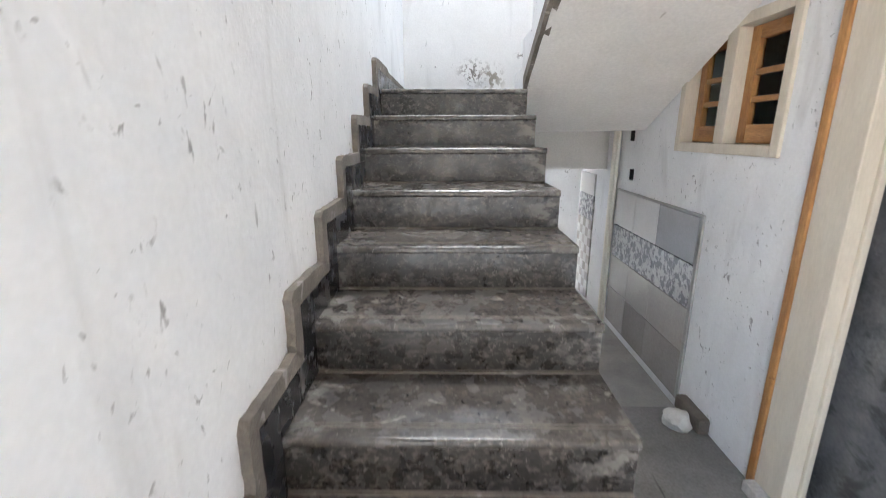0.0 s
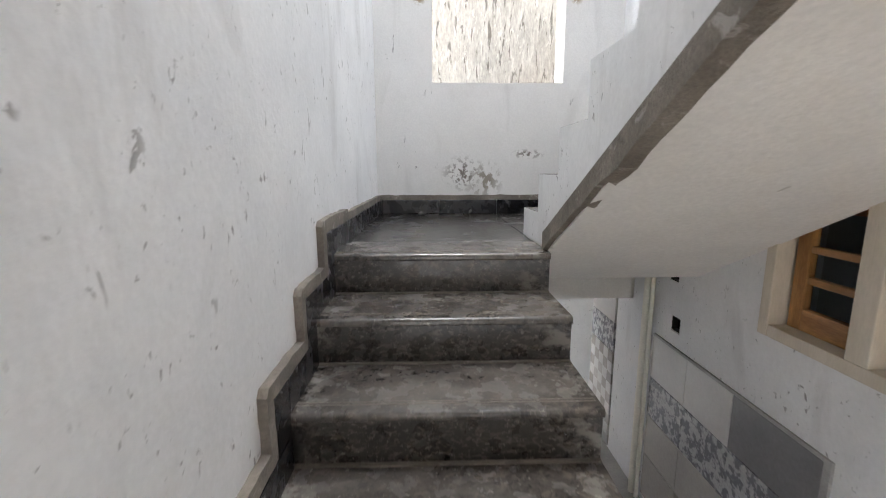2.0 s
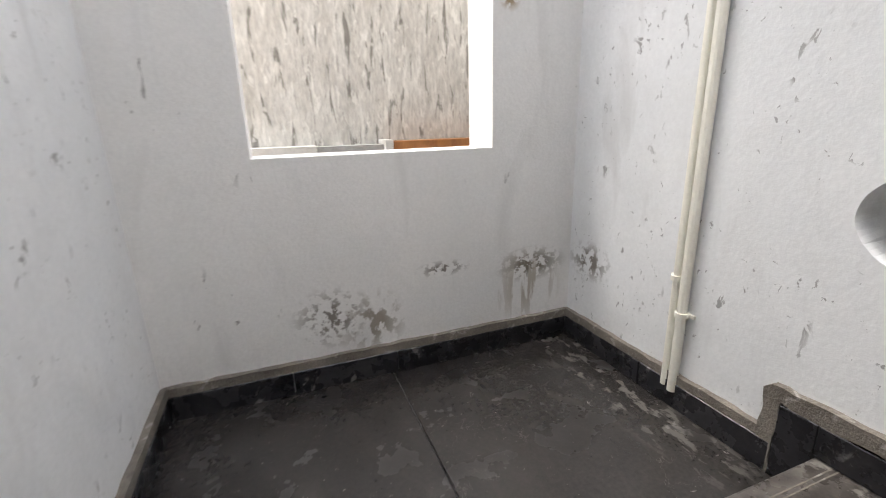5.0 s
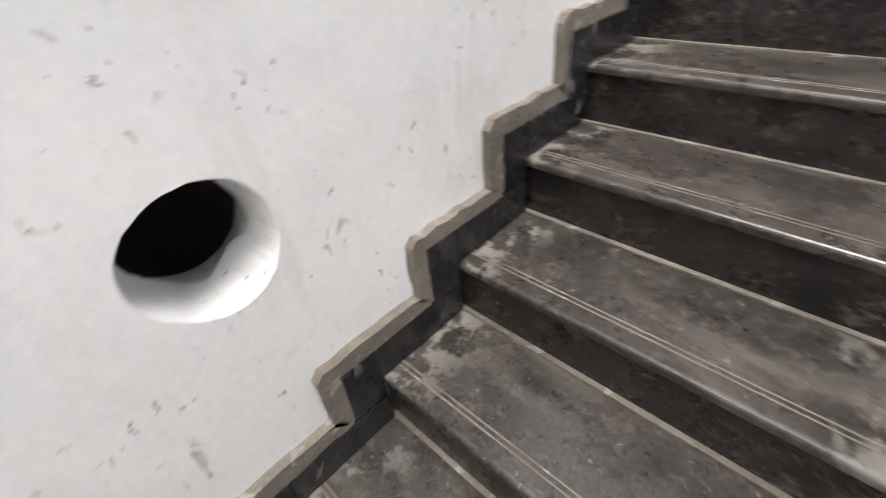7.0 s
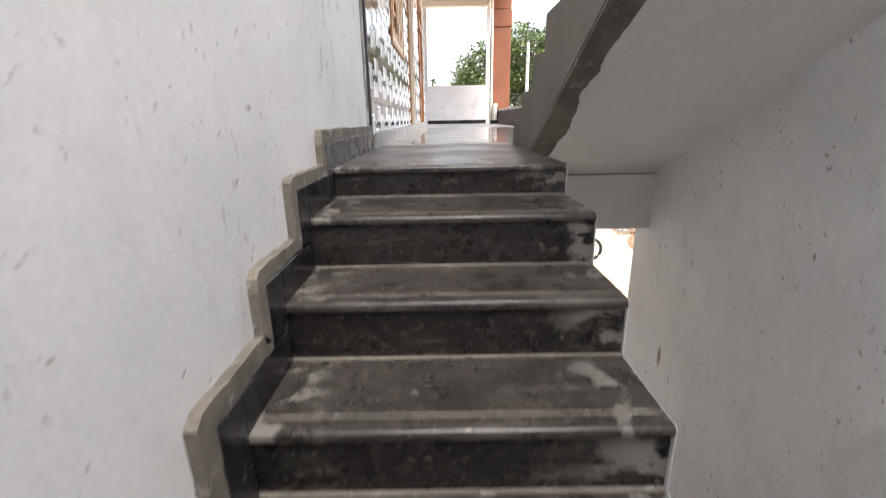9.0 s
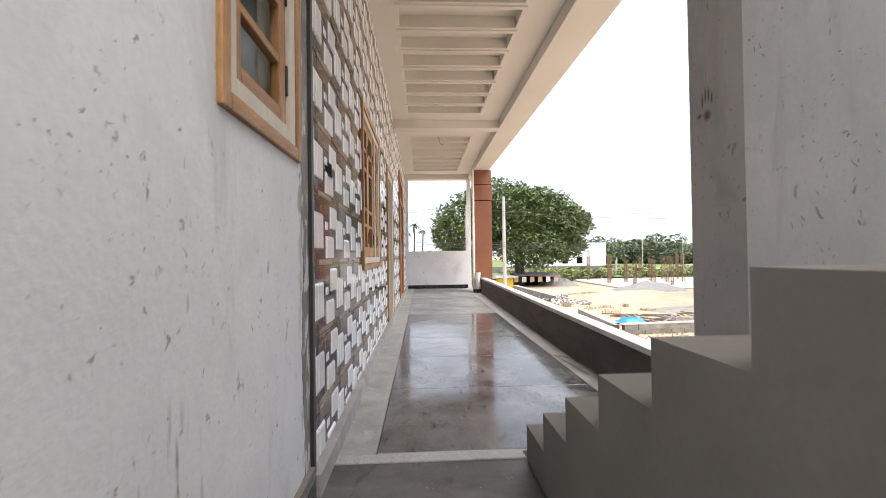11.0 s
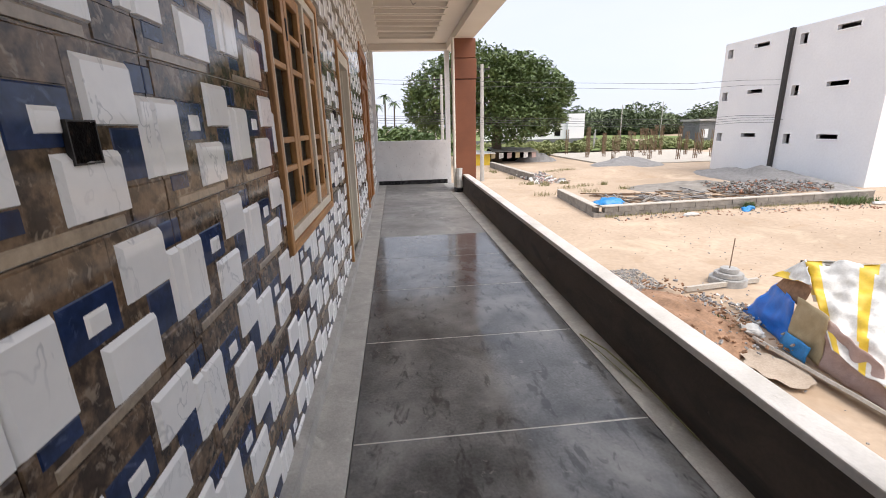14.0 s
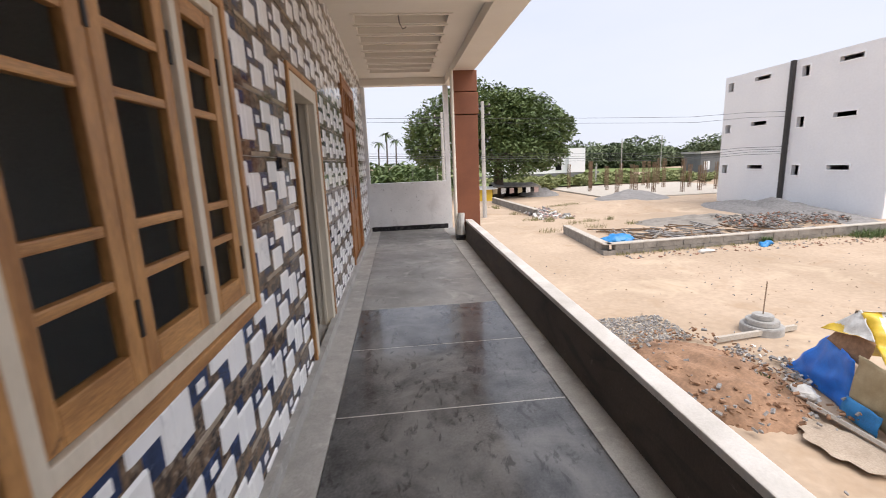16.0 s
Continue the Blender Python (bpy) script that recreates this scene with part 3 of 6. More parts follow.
bm = bmesh.new()
slab_with_holes(bm, "x", TILE_X, WR + 0.245, Y_END - 0.16, Y_TILE, -0.6, 6.6, [WINDOW_BALCONY, DOOR_BALCONY, DOOR_MAIN])
wall_tiled = structure("wall_balcony", bm, M_JOINT, "balcony wall clad in blue, brown and white patterned tiles")
structure("trim_strip", box_bm(1.318, Y_TILE - 0.012, Z_UP + 0.1, 1.35, Y_TILE + 0.02, 6.32), M_DARK_STRIP, "dark strip edging the tiled wall", "trim")
M_PEEL = material("grey cement with peeling paint", (0.3, 0.29, 0.275), (0.2, 0.195, 0.185), 0.9, None, 5.0, 80, 0.35, fine_mix=0.2, spots=(
    ((0.72, 0.72, 0.71), 9.0, 0.55, 0.6, (1, 1.5, 0.7), 0.8, 0.0),
    ((0.13, 0.125, 0.12), 4.0, 0.57, 0.66, (1, 1.5, 0.4), 0.6, 0.0)))
bm = bmesh.new()
edge = [(Y_TILE + 0.02, Z_UP + 0.12)]
for k in range(161):
    zz = Z_UP + 0.12 + k * (6.3 - Z_UP - 0.12) / 160
    edge.append((Y_TILE + 0.105 + 0.035 * noise.noise((zz * 3.1, 0, 0)) + 0.022 * noise.noise((zz * 14, 3, 0)) + 0.008 * noise.noise((zz * 47, 3, 0)), zz))
prism(bm, edge + [(Y_TILE + 0.02, 6.3)], "x", 1.3325, WR)
bm.normal_update()
bmesh.ops.triangulate(bm, faces=[f for f in bm.faces if len(f.verts) > 4])
structure("trim_plaster_edge", bm, M_PEEL, "unpainted cement band beside the tiles", "trim")

# dim rooms behind the walls
bm = bmesh.new()
for z0, z1 in ((Z_PORCH - 0.1, 2.9), (Z_UP - 0.1, 6.5)):
    bm_box(bm, WR + 0.245, -11.0, z0 - 0.05, 5.2, 4.47, z0)
    bm_box(bm, WR + 0.245, -11.0, z1, 5.2, 4.47, z1 + 0.08)
    # Unseen openings added in the upper far wall to let daylight into the rooms.
    slab_with_holes(bm, "x", 5.2, 5.4, -11.0, 4.47, z0 - 0.05, z1 + 0.08, [(y, y + 1.2, z0 + 1.0, z0 + 2.2) for y in (-9.0, -5.5, -2.9) if z0 > 1])
    bm_box(bm, WR + 0.245, -11.15, z0 - 0.05, 5.4, -11.0, z1 + 0.08)
    bm_box(bm, WR + 0.245, 4.47, z0 - 0.05, 5.4, 4.6, z1 + 0.08)
structure("wall_rooms", bm, M_ROOM, "plain grey plaster rooms inside the house")
bm = bmesh.new()
for y in (-0.96, -4.0, -6.2):
    bm_box(bm, WR + 0.245, y - 0.11, Z_UP - 0.1, 5.2, y, 6.5)
# Dark cement colour stands in for the dim room behind the stair window.
structure("wall_partition_bare", box_bm(WR + 0.245, -0.958, Z_UP - 0.1, 5.2, -0.9, 6.5), M_CEMENT, "partition darkened to keep the stair window's room dim")
structure("wall_partition", bm, M_ROOM, "plain grey plaster partitions inside the house")

# Added pale slab that bounces neutral light up onto walls and soffits.
structure("floor_verandah", box_bm(-0.82, -11.0, -0.5, WR, -0.6, Z_PORCH - 0.002), M_TILE_PALE, "pale stone verandah floor below the balcony, added to bounce light", "floor")
structure("floor_porch", box_bm(-0.66, -0.6, -0.5, WR, 2.2, Z_PORCH), M_SLAB_DUSTY, "dusty dark granite porch floor", "floor")
structure("floor_wash", box_bm(XE + 0.004, 2.2, -0.5, WR, 4.5, Z_PORCH - 0.06), M_CONCRETE, "grey cement wash-place floor under the stair", "floor")
bm = box_bm(WL, 2.69, 1.48, XE, YB, Z_LAND - 0.03)
bm_box(bm, XE, 3.152, 1.482, WR, YB, Z_LAND - 0.03)
structure("floor_landing", bm, M_SOFFIT, "painted concrete landing slab", "floor")
structure("beam_landing", box_bm(XE, 3.8, 1.165, WR, 4.02, 1.478), M_SOFFIT, "painted concrete beam under the landing", "beam")
structure("floor_upper", box_bm(XE, -0.55, 2.932, WR, 0.735, Z_UP - 0.031), M_SOFFIT, "concrete slab at the head of the stair", "floor")
structure("beam_stair", box_bm(WL, -0.46, 2.58, WR, -0.255, 2.928), M_SOFFIT, "grey plastered beam under the upper flight", "beam")
structure("floor_balcony", box_bm(-0.82, Y_END - 0.16, 2.93, 1.348, -0.552, Z_UP - 0.03), M_CONCRETE, "concrete balcony floor slab", "floor")

# balcony ceiling: a false ceiling with slots between ribs, and beams
ribs_1 = [-1.99 - 0.435 * k for k in range(8)]
ribs_2 = [-6.75 - 0.435 * k for k in range(8)]
holes = [(-0.07, 1.09, y - 0.40, y - 0.05) for y in ribs_1 + ribs_2]
bm = bmesh.new()
slab_with_holes(bm, "z", 6.32, 6.44, -0.43, 1.352, -10.84, -0.45, holes)
bm_box(bm, -0.82, Y_END - 0.16, 6.44, 1.352, -0.45, 6.7)
for y in ribs_1 + ribs_2:
    bm_box(bm, -0.1, y - 0.05, 6.305, 1.12, y - 0.004, 6.44)
structure("ceiling_balcony", bm, M_CEILING, "cream balcony ceiling with rows of ribbed slots", "ceiling")
structure("beam_edge", box_bm(-0.82, Y_END - 0.16, 6.18, -0.432, -0.45, 6.438), M_CEILING, "cream painted edge beam", "beam")
for y in (-5.8, Y_END + 0.11):
    structure("beam_cross", box_bm(-0.43, y - 0.22, 6.182, 1.345, y, 6.318), M_CEILING, "cream painted cross beam", "beam")

# Unseen slab, sized to cut the skylight falling on the stair head.
structure("ceiling_stair", box_bm(WL - 0.23, -0.448, 6.6, WR + 0.225, 1.3, 6.75), M_CEILING, "unseen cream slab added over the stair head for shade", "ceiling")

# balcony end wall, parapet and column
structure("wall_end", box_bm(-0.4, Y_END - 0.15, Z_UP - 0.03, 1.345, Y_END, 4.165), M_WALL, "low white plaster wall closing the balcony's end")
structure("baseboard_end", box_bm(-0.4, Y_END, Z_UP, 1.3, Y_END + 0.015, Z_UP + 0.1), M_BLACK, "black tile skirting at the balcony's end", "baseboard")
structure("pier_end", box_bm(1.27, Y_END - 0.15, 4.165, 1.345, Y_END, 6.18), M_WALL, "narrow white plaster pier")
structure("post_end", box_bm(-0.5, Y_END - 0.15, Z_UP - 0.03, -0.4, Y_END, 6.18), M_WALL, "slim white corner post")
tilt = pose(-0.455, -0.6, 0, 0, 0, -0.86)
bm = bmesh.new()
prism(bm, [(-0.1, Z_UP - 0.03), (0.055, Z_UP - 0.03), (0.045, Z_UP + 0.1), (0.0, 3.43), (-0.1, 3.43)], "y", -8.8, 0.05)
bmesh.ops.transform(bm, matrix=tilt, verts=bm.verts)
structure("parapet", bm, M_PARAPET_IN, "low balcony parapet painted dark brown inside")
bm = soft_box(-0.115, -8.8, 3.43, 0.012, 0.05, 3.472, 0.008)
bmesh.ops.transform(bm, matrix=tilt, verts=bm.verts)
structure("parapet_cap", bm, M_PARAPET_TOP, "rough white cement cap on the parapet", "parapet")
column = thing("column", "chocolate brown square column with a grooved collar", "column", (-0.64, -9.58, Z_UP), kind="structure")
part("shaft", soft_box(-0.865, -9.78, Z_UP - 0.03, -0.42, -9.38, 5.4, 0.01), M_COLUMN, column)
part("collar", soft_box(-0.88, -9.795, 5.415, -0.405, -9.365, 5.8, 0.012), M_COLUMN, column)
part("head", soft_box(-0.865, -9.78, 5.815, -0.42, -9.38, 6.18, 0.01), M_COLUMN, column)
part("downpipe", tube_bm([(-0.39, -9.33, Z_UP), (-0.39, -9.33, 6.18)], 0.032, 12), M_PIPE, column, "grey plastic rainwater pipe")

# floor slabs of the balcony
joints = [-0.62, -1.6, -2.56, -3.52, -4.47, -5.46, -6.43, -7.4, -8.37, -9.34, Y_END + 0.02]
floor_ob = bpy.data.objects["floor_balcony"]
for y1, y0 in zip(joints, joints[1:]):
    part("floor_slab", soft_box(-0.28, y0 + 0.004, Z_UP - 0.03, 1.12, y1 - 0.004, Z_UP + random.uniform(0, 0.0012), 0.002, 1), M_SLAB_DUSTY if y1 < -5.4 else M_SLAB, floor_ob)
structure("trim_floor_joint", box_bm(-0.278, Y_END + 0.02, Z_UP - 0.03, 1.118, -0.6, Z_UP - 0.001), M_JOINT, "pale filler in the floor joints", "trim")
structure("trim_floor_border", box_bm(1.124, Y_END + 0.004, Z_UP - 0.03, 1.3, -0.6, Z_UP + 0.003), M_CONCRETE, "grey cement floor border", "trim")
structure("trim_floor_border_outer", box_bm(-0.56, -10.8, Z_UP - 0.03, -0.284, -0.6, Z_UP + 0.003), M_CONCRETE, "grey cement floor border beside the parapet", "trim")
structure("baseboard_tiled", box_bm(1.3, Y_END + 0.016, Z_UP - 0.03, 1.351, Y_TILE - 0.01, Z_UP + 0.085), M_CONCRETE, "grey cement skirting below the tiles", "baseboard")
structure("sill_threshold", soft_box(XE, -0.6, Z_UP - 0.03, 1.3, -0.52, Z_UP + 0.006, 0.004), M_JOINT, "pale stone threshold strip", "sill")

# ------------------------------------------------------------------ stairs
def nosing(y_front, y_back, z, thick=0.025):
    """Side outline of a tread with an eased front edge, front at y_front."""
    d = 1 if y_back > y_front else -1
    pts = [(y_back, z), (y_back, z - thick)]
    r = 0.011
    for k in range(4):
        t = math.pi / 2 * k / 3
        pts.append((y_front + d * (r * 0.5 - r * 0.5 * math.sin(t)), z - thick + r * 0.5 - r * 0.5 * math.cos(t)))
    for k in range(5):
        t = math.pi / 2 * k / 4
        pts.append((y_front + d * (r - r * math.cos(t)), z - r + r * math.sin(t)))
    return pts


def ragged(outline, amp, step=0.03):
    """The outline cut into short pieces and pushed about, for hand-laid cement."""
    res = []
    for i, p in enumerate(outline):
        q = outline[(i + 1) % len(outline)]
        k = max(1, round(math.hypot(q[0] - p[0], q[1] - p[1]) / step))
        for j in range(k):
            y, z = p[0] + (q[0] - p[0]) * j / k, p[1] + (q[1] - p[1]) * j / k
            res.append((y + amp * noise.noise((y * 23, z * 23, 1.0)) * 1.6, z + amp * noise.noise((y * 23, z * 23, 8.0)) * 1.6))
    return res


def flight(name, label, noses, base_z, foot_y, x0, x1, soffit, body_mat, wall_x=None, side=1, granite=True, tread_mat=M_GRANITE, riser_mat=M_GRANITE_RISER):
    """noses: the front edges (y, z) going up; side: +1 climbs towards +y, -1 towards -y."""
    st = thing(name, label, "staircase", ((x0 + x1) / 2, foot_y, base_z))
    zs = [base_z] + [z for _, z in noses]
    outline = []
    for (y, z), zb in zip(noses, zs):
        drop = 0.025 if granite else 0.0
        outline += [(y + side * 0.03, zb - (drop if zb > base_z else 0)), (y + side * 0.03, z - drop)]
    end_y = noses[-1][0] + side * 0.06
    outline += [(end_y, noses[-1][1] - (0.025 if granite else 0))] + soffit
    if not granite:
        slope = [(y, zb) for (y, _), zb in zip(noses, zs)] + [(end_y, noses[-1][1] - 0.02)]
        outline = slope + soffit
        for i, (y, z) in enumerate(noses):
            nxt = noses[i + 1][0] if i + 1 < len(noses) else end_y
            bm = bmesh.new()
            prism(bm, [(y, zs[i]), (y, z), (nxt, z)], "x", x0 + 0.004, x1 - 0.004)
            part("step", bm, body_mat, st)
    bm = bmesh.new()
    prism(bm, outline, "x", x0 + 0.004, x1 - 0.004)
    bm.normal_update()
    bmesh.ops.triangulate(bm, faces=[f for f in bm.faces if len(f.verts) > 4])
    part("concrete_body", bm, body_mat, st, "painted concrete stair body")
    if not granite:
        return st
    for i, (y, z) in enumerate(noses):
        back = noses[i + 1][0] + side * 0.03 if i + 1 < len(noses) else y + side * 0.316
        bm = bmesh.new()
        prism(bm, nosing(y, back, z), "x", x0, x1)
        part("tread", bm, tread_mat, st, "dusty granite tread with a rounded nose")
        bm = bmesh.new()
        for g in (0.045, 0.058):
            bm_box(bm, x0 + 0.01, min(y + side * g, y + side * (g + 0.004)), z - 0.004, x1 - 0.01, max(y + side * g, y + side * (g + 0.004)), z + 0.0008)
        part("grip_line", bm, M_EDGING, st, "pale dusty grip grooves")
        zb = zs[i]
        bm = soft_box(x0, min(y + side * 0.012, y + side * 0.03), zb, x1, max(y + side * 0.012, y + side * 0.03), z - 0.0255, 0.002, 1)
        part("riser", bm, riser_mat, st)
        bm = bmesh.new()
        bm_box(bm, x0 + 0.002, min(y - side * 0.002, y + side * 0.012), zb, x1 - 0.002, max(y - side * 0.002, y + side * 0.012), zb + 0.005)
        part("cement_joint", bm, M_EDGING, st)
    if wall_x is not None:
        inner = wall_x[0]
        face = wall_x[1]
        xa, xb = min(inner, face), max(inner, face)
        H = 0.1
        for i, (y, z) in enumerate(noses):
            nxt = noses[i + 1][0] - side * H if i + 1 < len(noses) else y + side * 0.31
            lowz = zs[i] + (H if i else 0.0)
            j = random.uniform(-0.004, 0.004)
            part("skirting_tile", soft_box(xa, min(y - side * H, y - side * 0.002), lowz + 0.003, xb, max(y - side * H, y - side * 0.002), z + H + j, 0.002, 1), M_BLACK, st)
            run = noses[i + 1][0] if i + 1 < len(noses) else nxt
            part("skirting_tile", soft_box(xa, min(y, run), z + 0.002, xb, max(y, run), z + H + j, 0.002, 1), M_BLACK, st)
            # rough cement edging round the tiles
            w = 0.044 + random.uniform(-0.006, 0.01)
            bm = bmesh.new()
            x_out = inner + (face - inner) * 0.95
            low2 = zs[i] + (H + 0.036 if i else 0.0)
            nx2 = nxt - side * 0.036 if i + 1 < len(noses) else nxt
            out = [(y - side * H, low2 - 0.03), (y - side * (H + w), low2), (y - side * (H + w), z + H + w * 0.6), (y - side * (H + w * 0.6), z + H + w), (nx2, z + H + w), (nx2 + side * 0.036, z + H), (y - side * H, z + H)]
            prism(bm, ragged(out, 0.0055), "x", min(inner, x_out), max(inner, x_out))
            bm.normal_update()
            bmesh.ops.triangulate(bm, faces=[f for f in bm.faces if len(f.verts) > 4])
            part("cement_edging", bm, M_EDGING, st, "rough brown cement edging")
    return st


noses_1 = [(2.625 - 0.2945 * k, Z_LAND - 0.1565 * k) for k in range(10, -1, -1)]
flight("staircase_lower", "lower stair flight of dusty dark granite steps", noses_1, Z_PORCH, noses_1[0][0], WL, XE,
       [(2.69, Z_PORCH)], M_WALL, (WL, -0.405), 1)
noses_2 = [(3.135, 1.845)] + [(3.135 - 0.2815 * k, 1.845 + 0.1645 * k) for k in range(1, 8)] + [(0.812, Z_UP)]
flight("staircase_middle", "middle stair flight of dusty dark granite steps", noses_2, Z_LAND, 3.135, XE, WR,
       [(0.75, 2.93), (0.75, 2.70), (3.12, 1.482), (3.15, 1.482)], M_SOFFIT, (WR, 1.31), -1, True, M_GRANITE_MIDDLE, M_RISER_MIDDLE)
noses_3 = [(-0.515 + 0.277 * k, 3.267 + 0.152 * k) for k in range(10)]
flight("staircase_upper", "upper stair flight of bare grey plastered steps", noses_3, Z_UP, -0.5, WL, XE,
       [(2.03, 4.36), (1.95, 4.03), (-0.26, 2.955), (-0.48, 2.95)], M_GREYWALL, None, 1, False)
bm = bmesh.new()
prism(bm, [(1.95, 4.027), (-0.258, 2.952), (-0.258, 2.935), (1.95, 4.01)], "x", WL, XE - 0.012)
structure("trim_soffit_upper", bm, M_SOFFIT, "white painted underside of the upper flight", "soffit")
# plastered fascia on the open side of the middle flight, with a bare cement edge below it
bm = bmesh.new()
out = []
for (y, z), zb in zip(noses_2, [Z_LAND] + [z for _, z in noses_2]):
    out += [(y - 0.001, zb - (0.001 if zb > Z_LAND else 0)), (y - 0.001, z - 0.001)]
out += [(0.75, Z_UP - 0.001), (0.75, 2.80), (2.72, 1.725)]
prism(bm, out, "x", 0.4282, 0.4298)
bm.normal_update()
bmesh.ops.triangulate(bm, faces=[f for f in bm.faces if len(f.verts) > 4])
structure("trim_fascia", bm, M_WALL, "white plastered stepped side of the middle flight", "trim")


def rough_edge(name, y0, z0, y1, z1, h, x0, x1, label, mat):
    """A rough-cast strip along the lower side edge of a flight."""
    bm = bmesh.new()
    k = 40
    rows_ = []
    for i in range(k + 1):
        f = i / k
        y, z = y0 + (y1 - y0) * f, z0 + (z1 - z0) * f
        lo = z - 0.012 - 0.022 * abs(noise.noise((y * 9, 0, x0))) - 0.012 * abs(noise.noise((y * 33, 5, x0)))
        rows_.append([bm.verts.new(p) for p in ((x0, y, z + h), (x0, y, lo), (x1, y, lo - 0.004), (x1, y, z + h))])
    for a, b in zip(rows_, rows_[1:]):
        for q in range(4):
            bm.faces.new((a[q], a[(q + 1) % 4], b[(q + 1) % 4], b[q]))
    bm.faces.new(rows_[0])
    bm.faces.new(rows_[-1][::-1])
    return structure(name, bm, mat, label, "trim")


rough_edge("trim_edge_middle", 2.70, 1.73, 0.76, 2.69, 0.05, 0.412, 0.46, "bare brown cement edge below the middle flight", M_EDGING)


def soffit_band(name, y0, z0, y1, z1, x_edge, width, label):
    """A bare cement band under the sloping soffit, straight along the open edge and ragged inside."""
    bm = bmesh.new()
    k = 90
    rows_ = []
    for i in range(k + 1):
        f = i / k
        y, z = y0 + (y1 - y0) * f, z0 + (z1 - z0) * f
        w = width * (1 + 0.4 * noise.noise((y * 1.9, 1.0, 0)) + 0.25 * noise.noise((y * 7, 4.0, 0)) + 0.1 * noise.noise((y * 25, 2.0, 0)))
        rows_.append([bm.verts.new(q) for q in ((x_edge, y, z + 0.012), (x_edge, y, z - 0.003), (x_edge - w, y, z - 0.008), (x_edge - w, y, z + 0.012))])
    for a, b in zip(rows_, rows_[1:]):
        for q in range(4):
            bm.faces.new((a[q], a[(q + 1) % 4], b[(q + 1) % 4], b[q]))
    bm.faces.new(rows_[0])
    bm.faces.new(rows_[-1][::-1])
    return structure(name, bm, M_EDGING, label, "trim")


soffit_band("trim_edge_upper", -0.2, 2.964, 1.93, 3.999, XE - 0.003, 0.1, "bare brown cement band under the upper flight's edge")

# landing floor slabs and skirting
land = bpy.data.objects["floor_landing"]
for x0, x1, y0, y1 in ((WL, XE, 2.945, YB), (XE, WR, 3.135, YB)):
    part("floor_slab", soft_box(x0 + 0.003, y0 + 0.003, Z_LAND - 0.03, x1 - 0.003, y1 - 0.002, Z_LAND, 0.002, 1), M_LANDING, land)
upper = bpy.data.objects["floor_upper"]
part("floor_slab", soft_box(XE + 0.003, -0.52, Z_UP - 0.03, WR - 0.003, 0.494, Z_UP, 0.002, 1), M_LANDING_DUSTY, upper)


def roughen(bm, amp, cuts=3, freq=16.0):
    """Cut the long edges up and push their points about, for an uneven hand-laid edge."""
    long_edges = [e for e in bm.edges if e.calc_length() > 0.06]
    bmesh.ops.subdivide_edges(bm, edges=long_edges, cuts=cuts, use_grid_fill=True)
    for v in bm.verts:
        q = v.co * freq
        v.co.z += amp * (noise.noise(q) + 0.6 * noise.noise(q * 3.1))


def skirting(name, x0, y0, x1, y1, z, out, parent):
    """A run of black tiles with a cement top along a wall from (x0, y0) to (x1, y1); out: which way it faces."""
    L = math.hypot(x1 - x0, y1 - y0)
    k = max(1, round(L / 0.45))
    dx, dy = (x1 - x0) / L, (y1 - y0) / L
    for i in range(k):
        a, b = L * i / k + 0.002, L * (i + 1) / k - 0.002
        xs = sorted((x0 + dx * a, x0 + dx * b + out[0] * 0.025)) if dx else sorted((x0, x0 + out[0] * 0.025))
        ys = sorted((y0 + dy * a, y0 + dy * b)) if dy else sorted((y0, y0 + out[1] * 0.025))
        part("skirting_tile", soft_box(xs[0], ys[0], z, xs[1], ys[1], z + 0.1, 0.003, 1), M_BLACK, parent)
    xs = sorted((x0, x1 + out[0] * 0.023)) if dy else sorted((x0, x1))
    ys = sorted((y0, y1)) if dy else sorted((y0, y1 + out[1] * 0.023))
    bm = box_bm(xs[0], ys[0], z + 0.1, xs[1], ys[1], z + 0.135)
    roughen(bm, 0.006, 30)
    part("cement_edging", bm, M_EDGING, parent, "rough brown cement edging")


skirting("s", WL + 0.026, YB, WR - 0.026, YB, Z_LAND, (0, -1), land)
skirting("s", WL, 2.94, WL, YB, Z_LAND, (1, 0), land)
skirting("s", WR, 3.24, WR, YB, Z_LAND, (-1, 0), land)
skirting("s", WR, -0.23, WR, 0.5, Z_UP, (-1, 0), upper)

# ------------------------------------------------------------------ beyond the landing window
structure("wall_neighbour", box_bm(-2.5, 5.0, 1.6, 3.5, 5.2, 4.1), M_ROUGHCAST, "neighbouring wall of rough streaked cement render")
structure("wall_neighbour_lower", box_bm(-2.5, 4.98, -0.6, 3.5, 5.2, 1.6), M_WALL, "lower part of the neighbouring wall, painted white")
structure("ground_passage", box_bm(-2.5, 4.47, -0.5, 3.5, 5.0, -0.14), M_CONCRETE, "cement floor of the back passage", "ground")
structure("ledge_white", box_bm(-0.2, 4.85, 2.25, 0.265, 5.0, 2.65), M_PARAPET_TOP, "white painted ledge outside the landing window", "ledge")
structure("ledge_grey", box_bm(0.268, 4.87, 2.25, 0.62, 5.0, 2.645), M_CONCRETE, "grey cement ledge outside the landing window", "ledge")
structure("ledge_cream", soft_box(0.65, 4.84, 2.25, 1.5, 4.99, 2.612, 0.004), M_CREAM, "cream wooden ledge below the plank", "ledge")
structure("ledge_block", soft_box(0.605, 4.83, 2.3, 0.648, 4.99, 2.668, 0.004), M_PARAPET_TOP, "white end block of the ledge", "ledge")
# A raised grey strip takes the place of the slot's shade.
structure("ledge_slot", box_bm(0.02, 4.838, 2.6, 0.262, 4.849, 2.612), M_HOUSE_GREY, "grey strip standing for the dark slot in the white ledge", "ledge")
